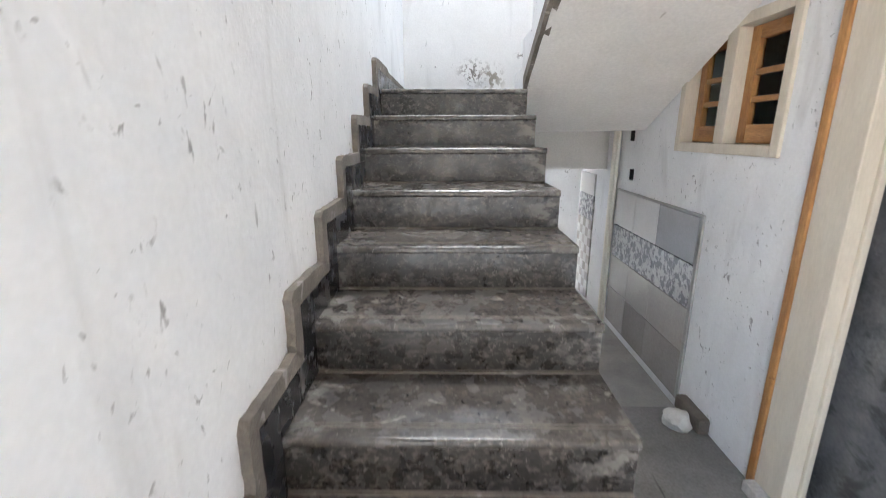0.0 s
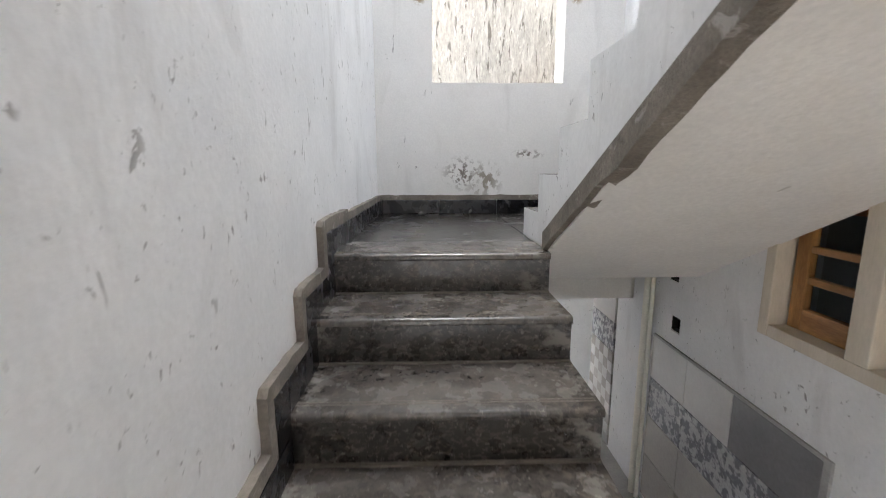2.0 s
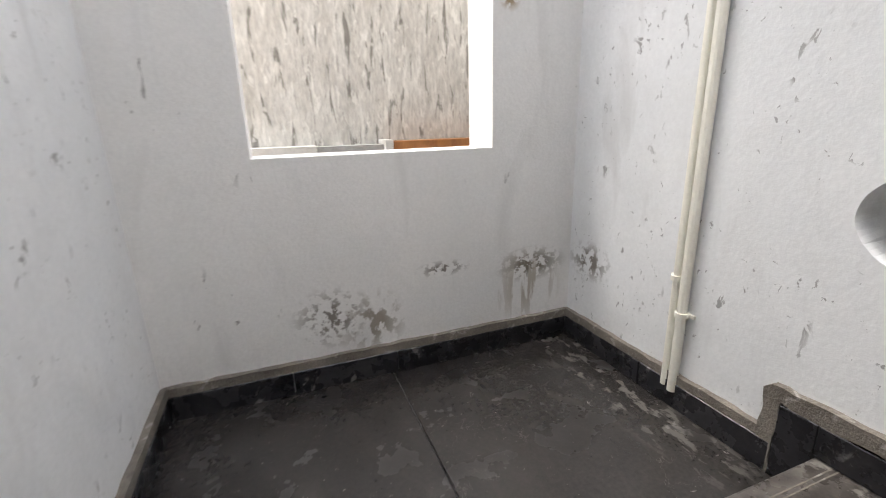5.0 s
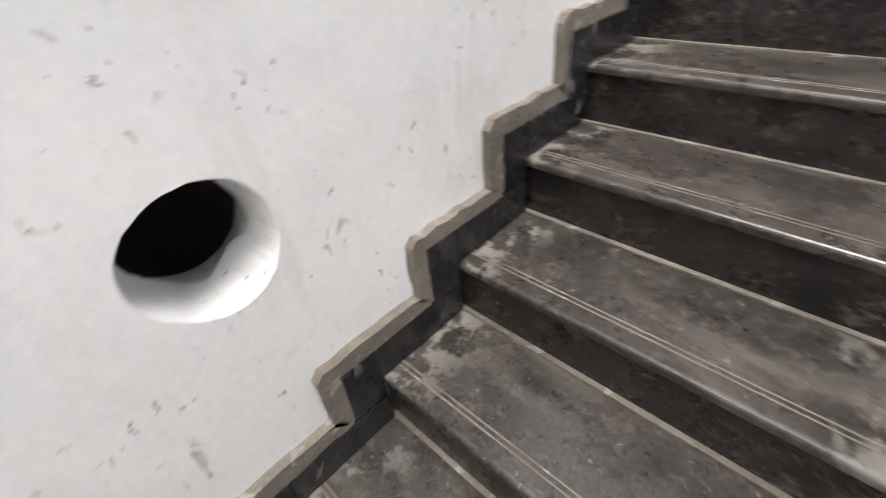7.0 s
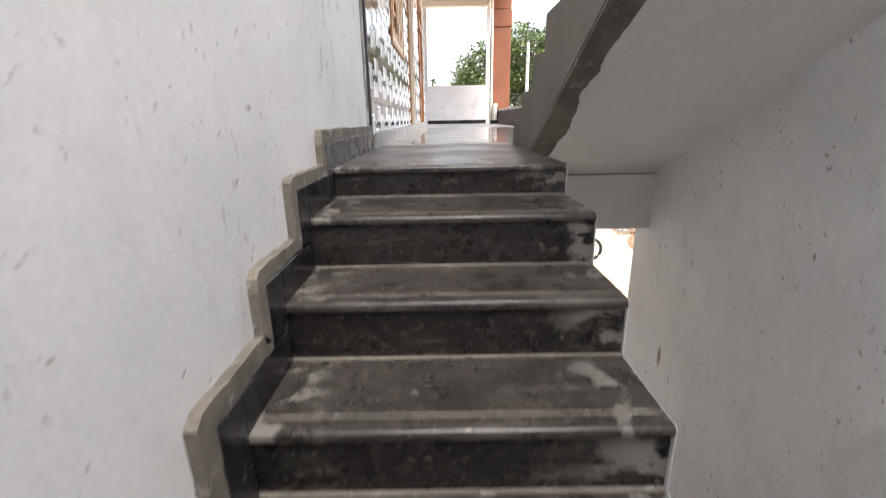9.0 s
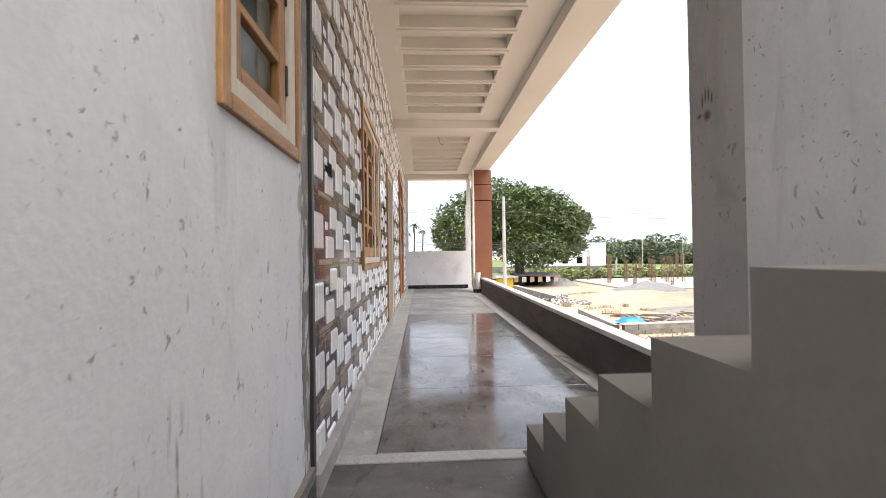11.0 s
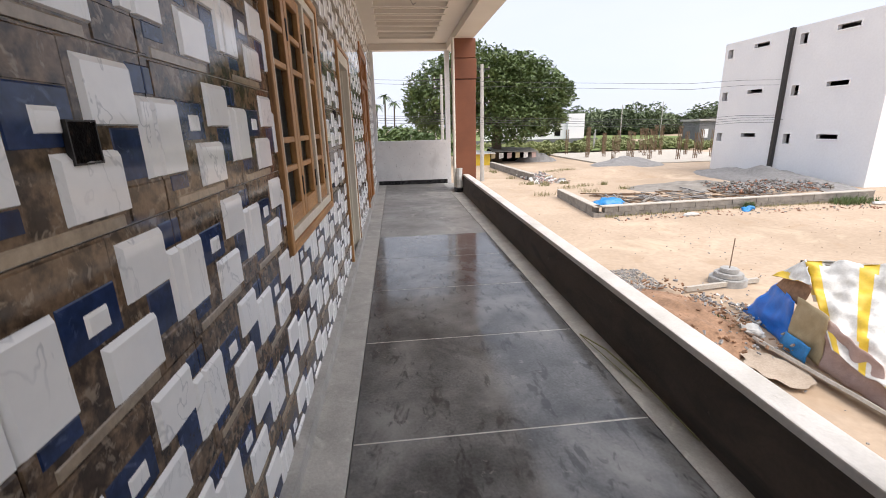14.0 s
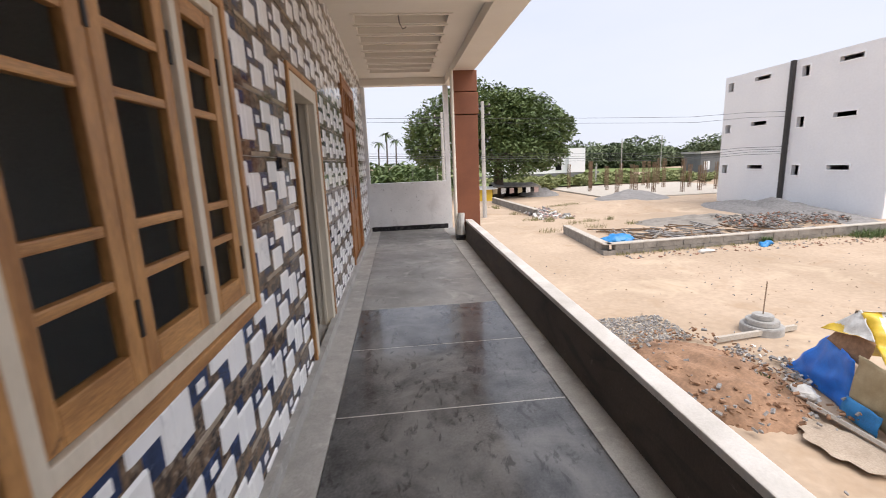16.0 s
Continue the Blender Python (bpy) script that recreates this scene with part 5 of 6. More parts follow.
# scattered stones, bricks and scraps
def scatter(name, label, category, n, area, size, mats, kind="stuff", thin=0.5):
    bm = bmesh.new()
    for k in range(n):
        x, y = random.uniform(area[0], area[1]), random.uniform(area[2], area[3])
        s = random.uniform(*size)
        tip = 40 if thin > 0.3 else 6
        m = pose(x, y, area[4] + random.uniform(0, area[5]), random.uniform(-tip, tip), random.uniform(-tip, tip), random.uniform(0, 180))
        before = len(bm.verts)
        bm_box(bm, -s, -s * thin, -s * thin * 0.6, s, s * thin, s * thin * 0.8, random.randrange(len(mats)))
        bm.verts.ensure_lookup_table()
        for v in bm.verts[before:]:
            v.co = m @ v.co
    return tagged(new(name, mesh_of(name, bm, mats)), label, category, "", kind)


scatter("brick_rubble", "scattered red brick rubble by the white house", "rubble", 800, (-29, -21.5, -30.5, -26.5, -0.4, 0.4), (0.05, 0.13), [M_BRICK, M_GRAVEL, M_PLOTWALL, M_GRAVEL])
scatter("brick_rubble", "broken bricks and scraps along the plot wall", "rubble", 240, (-26, -10.5, -22.4, -21.0, -0.5, 0.04), (0.02, 0.075), [M_BRICK, M_GRAVEL, M_PLOTWALL, M_SAND])
scatter("gravel", "thin spread of grey gravel on the sand", "gravel", 1500, (-7.3, -5.0, -13.6, -11.7, -0.5, 0.03), (0.012, 0.045), [M_GRAVEL, M_PLOTCAP, M_GRAVEL])
scatter("stones", "loose stones in the dug earth", "stones", 420, (-7.6, -5.0, -11.8, -7.4, -0.45, 0.3), (0.02, 0.07), [M_GRAVEL, M_CLAY, M_CLAY])
scatter("litter", "stones and plastic litter in front of the hut", "litter", 160, (-8.4, -7.4, -11.0, -8.8, -0.5, 0.12), (0.02, 0.065), [M_WHITE_TARP, M_GRAVEL, M_GRAVEL, M_CLAY])
scatter("litter", "white scraps beside the low brick wall", "litter", 150, (-14, -11, -44, -36, -0.5, 0.2), (0.08, 0.25), [M_WHITE_TARP, M_GRAVEL, M_PINK])
scatter("pebbles", "small stones on the sandy track", "stones", 700, (-26, -2, -24, -2, -0.52, 0.04), (0.01, 0.035), [M_GRAVEL, M_SAND])
scatter("scrap_timber", "timber and steel scraps inside the plot", "rubble", 150, (-24, -12.5, -29, -24.5, -0.42, 0.12), (0.3, 1.2), [M_PLOTWALL, M_RUST, M_GRAVEL], "stuff", 0.05)

# plot foundation wall
plot = thing("plot_wall", "low cement block foundation wall round a plot", "wall", (-10, -22.6, G))
rng = random.Random(4)


def course(x0, y0, x1, y1, h, w, parent, n_rows=2, length=0.8):
    L = math.hypot(x1 - x0, y1 - y0)
    k = round(L / length)
    ang = math.atan2(y1 - y0, x1 - x0)
    for r in range(n_rows):
        for i in range(k):
            a = (i + (0.5 if r % 2 else 0)) / k * L
            ll = L / k * (0.5 if (r % 2 and i == k - 1) else 1)
            bm = box_bm(0.01, -w / 2 + rng.uniform(-0.02, 0.02), 0.006, ll - 0.01, w / 2 + rng.uniform(-0.02, 0.02), h / n_rows - 0.004)
            bmesh.ops.transform(bm, matrix=Matrix.Translation((x0, y0, G - 0.08 + r * h / n_rows)) @ Matrix.Rotation(ang, 4, "Z") @ Matrix.Translation((a, 0, 0)), verts=bm.verts)
            part("block", bm, M_PLOTWALL, parent)
    bm = box_bm(0, -w / 2 - 0.02, h, L, w / 2 + 0.02, h + 0.05)
    bmesh.ops.transform(bm, matrix=Matrix.Translation((x0, y0, G - 0.08)) @ Matrix.Rotation(ang, 4, "Z"), verts=bm.verts)
    part("coping", bm, M_PLOTCAP, parent, "pale cement coping")


course(-9.9, -22.4, -28.0, -23.6, 0.62, 0.4, plot)
course(-9.9, -22.2, -10.4, -29.2, 0.62, 0.4, plot)
low = thing("brick_wall", "broken low brick wall by the track", "wall", (-11, -38, G))
course(-11.4, -38.5, -10.7, -53.0, 0.7, 0.4, low)


def crumple(bm, amp, freq, seed=0):
    for v in bm.verts:
        q = v.co * freq + Vector((seed, seed, seed))
        v.co += Vector((noise.noise(q), noise.noise(q + Vector((9, 0, 0))), noise.noise(q + Vector((0, 9, 0))))) * amp


def sheet(corners, n=14, sag=0.0, amp=0.03, freq=3.0, seed=0.0, thick=0.012, mi=None):
    """A hanging sheet between four corners (a, b, c, d round), with folds and a little thickness."""
    a, b, c, d = [Vector(p) for p in corners]
    normal = (b - a).cross(d - a).normalized()
    bm = bmesh.new()
    grids = []
    for side in (0, 1):
        g = []
        for i in range(n + 1):
            row = []
            for j in range(n + 1):
                u, w = i / n, j / n
                p = a.lerp(b, u).lerp(d.lerp(c, u), w)
                q = p * freq + Vector((seed, 0, 0))
                p = p + normal * (noise.noise(q) * amp + side * thick) + Vector((0, 0, -sag * math.sin(math.pi * u) * math.sin(math.pi * w)))
                row.append(bm.verts.new(p))
            g.append(row)
        grids.append(g)
    for s, g in enumerate(grids):
        for i in range(n):
            for j in range(n):
                f = bm.faces.new((g[i][j], g[i + 1][j], g[i + 1][j + 1], g[i][j + 1]))
                f.material_index = mi(i / n, j / n) if mi else 0
    lo, hi = grids
    edge = [(i, 0) for i in range(n)] + [(n, j) for j in range(n)] + [(i, n) for i in range(n, 0, -1)] + [(0, j) for j in range(n, 0, -1)]
    for p, q in zip(edge, edge[1:] + edge[:1]):
        bm.faces.new((lo[p[0]][p[1]], lo[q[0]][q[1]], hi[q[0]][q[1]], hi[p[0]][p[1]]))
    return bm


# the hut of plastic sheets
hut = thing("tarpaulin_hut", "makeshift hut of yellow, white and blue plastic sheets", "hut", (-8.6, -7.4, G))


def stripes(u, w):
    return 1 if (u * 9.5 + 0.12 * math.sin(w * 4)) % 2 < 0.55 else 0


part("roof_sheet", sheet([(-8.35, -8.55, 1.32), (-11.0, -5.0, 1.9), (-7.3, -4.3, -0.3), (-7.4, -6.7, 0.05)], 72, 0.12, 0.13, 3.6, 1.0, 0.012, stripes), [M_WHITE_TARP, M_YELLOW_TARP], hut, "white and yellow striped roof sheet", True)
part("roof_sheet", sheet([(-8.35, -8.57, 1.32), (-11.0, -5.02, 1.9), (-12.0, -6.6, 0.2), (-10.0, -9.6, -0.3)], 40, 0.1, 0.08, 2.2, 4.0, 0.012, stripes), [M_WHITE_TARP, M_YELLOW_TARP], hut, "white and yellow striped roof sheet", True)
part("awning", sheet([(-8.1, -9.05, 0.78), (-8.38, -8.55, 1.34), (-7.8, -7.75, 1.02), (-7.9, -8.15, 0.98)], 24, 0.05, 0.06, 4, 2, 0.012, lambda u, w: 1 if u < 0.3 + 0.12 * math.sin(w * 9) else 0), [M_WHITE_TARP, M_YELLOW_TARP], hut, "white awning flap with a yellow edge", True)
part("side_sheet", sheet([(-8.2, -9.85, G), (-8.25, -9.0, 0.62), (-7.75, -8.0, 0.55), (-7.7, -7.95, G)], 16, 0.06, 0.07, 3.5, 3), M_BLUE_TARP, hut, "bright blue side sheet", True)
part("gable_cloth", sheet([(-8.1, -8.9, 0.6), (-8.3, -8.7, 1.05), (-7.9, -7.8, 0.95), (-7.8, -7.9, 0.45)], 8, 0.03, 0.04, 5, 5), M_CLAY, hut, "brown cloth under the awning", True)
part("sacking", sheet([(-7.66, -7.95, -0.35), (-7.7, -7.9, 0.72), (-7.58, -7.05, 0.62), (-7.55, -7.0, -0.45)], 12, 0.04, 0.06, 4, 6), M_SACK, hut, "jute sacking door flap", True)
part("blue_flap", sheet([(-7.55, -8.0, G), (-7.6, -7.95, -0.12), (-7.5, -7.2, -0.14), (-7.4, -7.2, G)], 8, 0.02, 0.05, 5, 7), M_LIGHTBLUE, hut, "light blue plastic flap", True)
part("side_cloth", sheet([(-7.56, -7.1, G), (-7.6, -7.1, 0.55), (-7.5, -5.9, 0.2), (-7.4, -5.6, G)], 14, 0.05, 0.08, 4, 8), M_PINK, hut, "faded pink side cloth", True)
part("pole", tube_bm([(-8.25, -8.9, G), (-8.36, -8.6, 1.29)], 0.025), M_BARK, hut)
part("pole", tube_bm([(-8.4, -8.5, 1.22), (-10.95, -5.05, 1.76)], 0.03), M_BARK, hut)
ground_sheet = bmesh.new()
bmesh.ops.create_circle(ground_sheet, cap_ends=True, segments=40, radius=0.62)
for v in ground_sheet.verts:
    v.co *= 1 + 0.3 * noise.noise(v.co * 4.3)
    v.co = Vector((-6.65, -7.08, G + 0.05)) + Vector((v.co.x * 0.75, v.co.y * 1.15, 0))
g = bmesh.ops.extrude_face_region(ground_sheet, geom=ground_sheet.faces[:])
for v in [x for x in g["geom"] if isinstance(x, bmesh.types.BMVert)]:
    v.co.z += 0.01
tagged(new("ground_mat", mesh_of("ground_mat", ground_sheet, M_MAT)), "pale worn mat lying before the hut", "mat")
kerb = thing("kerb", "low cement kerb before the hut", "kerb", (-7.3, -6.5, G))
part("edge", sheet([(-7.25, -8.2, G + 0.02), (-7.05, -8.2, G + 0.12), (-7.1, -4.5, G + 0.12), (-7.3, -4.5, G + 0.02)], 8, 0, 0.01, 2, 0, 0.06), M_PLOTCAP, kerb)
kerb2 = thing("kerb", "low cement kerb beside the pedestal", "kerb", (-8.9, -11.5, G))
part("edge", sheet([(-7.6, -11.35, G), (-7.6, -11.35, G + 0.14), (-10.3, -11.7, G + 0.14), (-10.3, -11.7, G)], 8, 0, 0.02, 2, 0, 0.1), M_PLOTCAP, kerb2)
bag2 = bmesh.new()
bmesh.ops.create_icosphere(bag2, subdivisions=3, radius=0.22)
crumple(bag2, 0.1, 6, 2)
for v in bag2.verts:
    v.co = Vector((-7.35, -8.55, G + 0.14)) + Vector((v.co.x, v.co.y * 1.4, v.co.z * 0.6))
tagged(new("plastic_bag", mesh_of("plastic_bag", bag2, M_WHITE_TARP)), "white plastic bag on the earth beside the hut", "bag")

# stepped concrete pedestal with a rod
ped = thing("pedestal", "stepped round concrete pedestal with an upright steel rod", "pedestal", (-9.43, -11.95, G))
for nm, r, z0, z1 in (("base", 0.54, -0.1, 0.17), ("step", 0.42, 0.17, 0.32), ("step", 0.27, 0.32, 0.46)):
    bm = bmesh.new()
    bmesh.ops.create_cone(bm, cap_ends=True, segments=36, radius1=r, radius2=r * 0.98, depth=z1 - z0)
    bmesh.ops.bevel(bm, geom=[e for e in bm.edges if len(e.link_faces) == 2 and e.calc_face_angle() > 1], offset=0.02, segments=2, affect="EDGES")
    bmesh.ops.translate(bm, verts=bm.verts, vec=(-9.43, -11.95, G + (z0 + z1) / 2))
    part(nm, bm, M_CONCRETE, ped)
part("rod", tube_bm([(-9.43, -11.95, G + 0.44), (-9.5, -12.0, G + 1.4)], 0.016, 6), M_RUST, ped, "rusty steel rod")

# blue sheets lying about
for x, y, s, h in ((-12.2, -25.6, 1.05, 0.3), (-18.6, -22.0, 0.4, 0.15)):
    bm = bmesh.new()
    bmesh.ops.create_icosphere(bm, subdivisions=3, radius=1)
    for v in bm.verts:
        v.co = Vector((v.co.x * s, v.co.y * s * 0.7, max(v.co.z, -0.1) * h))
    crumple(bm, 0.22, 3.5, x)
    for v in bm.verts:
        v.co += Vector((x, y, G + 0.1))
    tagged(new("blue_sheet", mesh_of("blue_sheet", bm, M_LIGHTBLUE, True)), "crumpled light blue plastic sheet on the plot", "sheet", "blue sheets")
for x, y in ((-14.9, -21.6), (-27.0, -22.2)):
    bm = bmesh.new()
    bmesh.ops.create_icosphere(bm, subdivisions=2, radius=0.4)
    crumple(bm, 0.15, 4, x)
    for v in bm.verts:
        v.co = Vector((x, y, G + 0.06)) + Vector((v.co.x * 1.2, v.co.y * 0.6, v.co.z * 0.25))
    tagged(new("plastic_scrap", mesh_of("plastic_scrap", bm, M_WHITE_TARP)), "white plastic scrap lying on the sand", "litter", "plastic scraps")

# white three-storey house
house = thing("white_house", "tall plain white house with narrow slit windows", "house", (-36, -34.8, G))
HX = -32.0
wins = []
for z in (2.7, 6.55, 10.45):
    for yc in (-42.4, -34.5):
        wins.append((yc - 0.33, yc + 0.33, z - 0.35, z + 0.45))
    for yc in (-38.7, -30.95):
        wins.append((yc - 0.85, yc + 0.85, z + 0.12, z + 0.46))
bm = bmesh.new()
slab_with_holes(bm, "x", HX - 0.3, HX, -42.9, -27.75, G - 0.4, 11.5, wins)
part("wall", bm, M_WHITEHOUSE, house)
side_w = [(-35.1, -34.0, z, z + 1.35) for z in (1.0, 4.7, 8.3)]
bm = bmesh.new()
slab_with_holes(bm, "y", -27.75, -27.45, -46, HX, G - 0.4, 11.5, side_w)
part("wall", bm, M_WHITEHOUSE, house)
part("wall", box_bm(-46, -43.2, G - 0.4, HX - 0.001, -42.9, 11.5), M_WHITEHOUSE, house)
part("wall", box_bm(-46.3, -43.2, G - 0.4, -46, -27.45, 11.5), M_WHITEHOUSE, house)
part("roof", box_bm(-46, -42.9, 11.0, HX - 0.3, -27.75, 11.2), M_WHITEHOUSE, house)
for z in (3.3, 7.1):
    # near-black floors give the house's windows their inner shade
    part("inner_floor", box_bm(-46, -42.9, z, HX - 0.3, -27.75, z + 0.15), M_DARK, house)
part("downpipe", box_bm(HX + 0.002, -35.72, G - 0.2, HX + 0.3, -35.42, 11.5), M_DARK_STRIP, house, "dark grey cement duct")
for x0, x1, z0, z1 in side_w:
    win = part("window", box_bm(x0 - 0.12, -27.45, z0 - 0.12, x1 + 0.12, -27.38, z0), M_WHITEHOUSE, house, "white window sill")
    part("frame", box_bm(x0 - 0.12, -27.45, z1, x1 + 0.12, -27.38, z1 + 0.1), M_WHITEHOUSE, win)

for y0, y1, z0, z1 in wins:
    bm = bmesh.new()
    for a0, b0, a1, b1 in ((y0 - 0.09, z0 - 0.09, y1 + 0.09, z0), (y0 - 0.09, z1, y1 + 0.09, z1 + 0.09), (y0 - 0.09, z0, y0, z1), (y1, z0, y1 + 0.09, z1)):
        bm_box(bm, HX - 0.02, a0, b0, HX + 0.05, a1, b1)
    part("window", bm, M_PLASTER_WHITE, house, "bright white window surround")
for x0, x1, z0, z1 in side_w:
    for a0, a1 in ((x0 - 0.1, x0), (x1, x1 + 0.1)):
        part("jamb", box_bm(a0, -27.46, z0, a1, -27.39, z1), M_PLASTER_WHITE, house)

# column starter bars on the next plot's slab
structure("slab_plot", box_bm(-47, -72, G - 0.1, -24, -50, G + 0.16), M_PLOTCAP, "pale concrete slab of the next plot", "ground")
for k in range(20):
    x = -26.5 - (k % 7) * 2.9
    y = -53.5 - (k // 7) * 7 - (k % 3) * 0.8
    cage = thing("column_bars", "rusty upright column reinforcement cage", "rebar", (x, y, G + 0.16), "column cages")
    for dx, dy in ((-0.15, -0.15), (0.15, -0.15), (0.15, 0.15), (-0.15, 0.15)):
        part("bar", tube_bm([(x + dx, y + dy, G + 0.1), (x + dx * 1.1, y + dy, G + 3.4 + 0.3 * (k % 4))], 0.045, 4), M_RUST, cage)
    for r in range(3):
        zz = G + 0.6 + r
        part("tie", tube_bm([(x - 0.16, y - 0.16, zz), (x + 0.16, y - 0.16, zz), (x + 0.16, y + 0.16, zz), (x - 0.16, y + 0.16, zz), (x - 0.16, y - 0.16, zz)], 0.03, 4), M_RUST, cage)

# field of scrub beyond, and tree lines
bm = bmesh.new()
bmesh.ops.create_grid(bm, x_segments=60, y_segments=60, size=1)
for v in bm.verts:
    x, y = -60 + v.co.x * 190, -205 + v.co.y * 130
    v.co = (x, y, G + 0.25 + 0.8 * noise.noise((x * 0.03, y * 0.03, 0)) * max(0, min(1, (-y - 78) / 20)))
structure("ground_field", bm, M_FIELD, "green scrub field beyond the building plots", "field", True)


def leaf_clumps(bm, centre, radii, n, size, rng, shell=0.55):
    """Many small folded leaf cards spread through an uneven crown."""
    c = Vector(centre)
    for k in range(n):
        d = Vector((rng.gauss(0, 1), rng.gauss(0, 1), rng.gauss(0, 1))).normalized()
        r = shell + (1 - shell) * rng.random() ** 0.6
        lump = 1 + 0.28 * noise.noise(d * 2.6 + c * 0.1)
        p = c + Vector((d.x * radii[0], d.y * radii[1], d.z * radii[2])) * r * lump
        s = size * rng.uniform(0.6, 1.4)
        m = Matrix.Translation(p) @ Euler((rng.uniform(-0.9, 0.9), rng.uniform(-0.9, 0.9), rng.uniform(0, 6.28))).to_matrix().to_4x4()
        v = [bm.verts.new(m @ Vector(q)) for q in ((-s, 0, 0), (0, -s * 0.45, 0.12 * s), (s, 0, -0.1 * s), (0, s * 0.45, 0.12 * s))]
        bm.faces.new((v[0], v[1], v[2]))
        bm.faces.new((v[0], v[2], v[3]))


def tree(name, label, x, y, z, h, crowns, trunk_r, n_leaf, leaf, mat, seed):
    rng = random.Random(seed)
    t = thing(name, label, "tree", (x, y, z))
    bm = bmesh.new()
    top = z + h * 0.42
    tube(bm, [(x, y, z - 0.3), (x + 0.1, y, z + h * 0.2), (x, y + 0.1, top)], trunk_r, 10, trunk_r * 0.6)
    for cx, cy, cz, *_ in crowns:
        tube(bm, [(x, y, top - h * 0.1), ((x + cx) / 2, (y + cy) / 2, (top + cz) / 2 + 0.3), (cx, cy, cz)], trunk_r * 0.45, 7, trunk_r * 0.08)
    part("trunk", bm, M_BARK, t, "grey-brown trunk and limbs", True)
    bm = bmesh.new()
    for cx, cy, cz, rx, ry, rz in crowns:
        leaf_clumps(bm, (cx, cy, cz), (rx, ry, rz), int(n_leaf * rx * rz), leaf, rng)
    part("crown", bm, mat, t, "dense green leaves")
    return t


TX, TY = -13.0, -60.0
tree("banyan_tree", "broad dense green tree standing by the track", TX, TY, G, 15, [
    (-12.0, -60, 9.0, 6.5, 6, 4.6), (-6.0, -60, 8.0, 5.2, 5, 4.6), (-17.5, -60, 8.2, 5.6, 5, 4.4), (-10.0, -59, 11.2, 5.5, 5, 3.2),
    (-14.5, -58.5, 5.0, 5.5, 5, 3.0), (-20.6, -60, 8.6, 2.8, 3, 2.4), (-3.0, -60, 7.0, 2.6, 3, 3.0), (-19.0, -60, 5.2, 3.6, 3, 2.2), (-15.5, -60, 11.0, 4, 4, 2.6)],
    0.8, 250, 0.27, M_LEAF, 3)


def tree_line(name, label, x0, x1, y, z, h, n, seed, mat, size, dense=420):
    rng = random.Random(seed)
    bm = bmesh.new()
    for k in range(n):
        x = x0 + (x1 - x0) * (k + rng.random()) / n
        hh = h * rng.uniform(0.6, 1.1)
        r = hh * rng.uniform(0.7, 1.2)
        leaf_clumps(bm, (x, y + rng.uniform(-12, 12), z + hh * 0.5), (r, r, hh * 0.55), dense, size, rng, 0.5)
    return tagged(new(name, mesh_of(name, bm, mat)), label, "trees", "", "stuff")


tree_line("tree_line", "distant line of dark green trees", -210, -48, -165, -1, 10.5, 60, 7, M_LEAF_FAR, 0.75, 1500)
tree_line("tree_line", "green bushes along the far track", -8, 26, -88, -0.5, 5.0, 16, 8, M_LEAF, 0.6)
tree_line("tree_line", "scrub bushes at the edge of the field", -60, -22, -80, -0.5, 1.6, 26, 9, M_SCRUB, 0.35)
tree_line("scrub", "rough green scrub covering the field", -66, -17, -88, -0.6, 1.5, 190, 12, M_SCRUB, 0.28, 150)
tree_line("scrub", "rough green scrub beyond the balcony's end", -6, 16, -72, -0.6, 1.3, 60, 13, M_SCRUB, 0.25, 150)


def grass_tufts(name, label, spots, n, h, seed, mat=M_LEAF):
    """Thin bent blades in loose tufts."""
    rng = random.Random(seed)
    bm = bmesh.new()
    for cx, cy, rad in spots:
        for k in range(n):
            a, r = rng.uniform(0, 6.283), rad * rng.random() ** 0.7
            x, y = cx + r * math.cos(a), cy + r * math.sin(a) * 0.6
            b = rng.uniform(0, 6.283)
            hh, w, lean = h * rng.uniform(0.5, 1.3), 0.012, rng.uniform(0.1, 0.7)
            dx, dy = math.cos(b), math.sin(b)
            p = [bm.verts.new(q) for q in ((x - dy * w, y + dx * w, G - 0.02), (x + dy * w, y - dx * w, G - 0.02), (x + dx * lean * hh * 0.4 + dy * w, y + dy * lean * hh * 0.4 - dx * w, G + hh * 0.6),
                                           (x + dx * lean * hh * 0.4 - dy * w, y + dy * lean * hh * 0.4 + dx * w, G + hh * 0.6), (x + dx * lean * hh, y + dy * lean * hh, G + hh))]
            bm.faces.new((p[0], p[1], p[2], p[3]))
            bm.faces.new((p[3], p[2], p[4]))
    return tagged(new(name, mesh_of(name, bm, mat)), label, "grass", "", "stuff")


grass_tufts("weeds", "green weeds beside the plot wall", [(-25.2, -22.6, 0.9), (-26.4, -22.8, 1.1), (-19, -22.5, 0.35)], 260, 0.38, 10)
grass_tufts("weeds", "small green weeds on the dug earth", [(-6.95, -8.75, 0.3), (-7.0, -9.3, 0.25)], 120, 0.18, 11)

rng = random.Random(31)
grass_tufts("weeds", "dry grass along the foot of the plot wall", [(-10.6 - 1.1 * k, -22.15 - 0.07 * k, 0.5) for k in range(14)], 60, 0.16, 14, M_STRAW)
grass_tufts("weeds", "dry grass and weeds by the broken wall", [(rng.uniform(-18, -9.5), rng.uniform(-48, -30), rng.uniform(0.4, 1.0)) for k in range(26)], 70, 0.3, 15, M_STRAW)

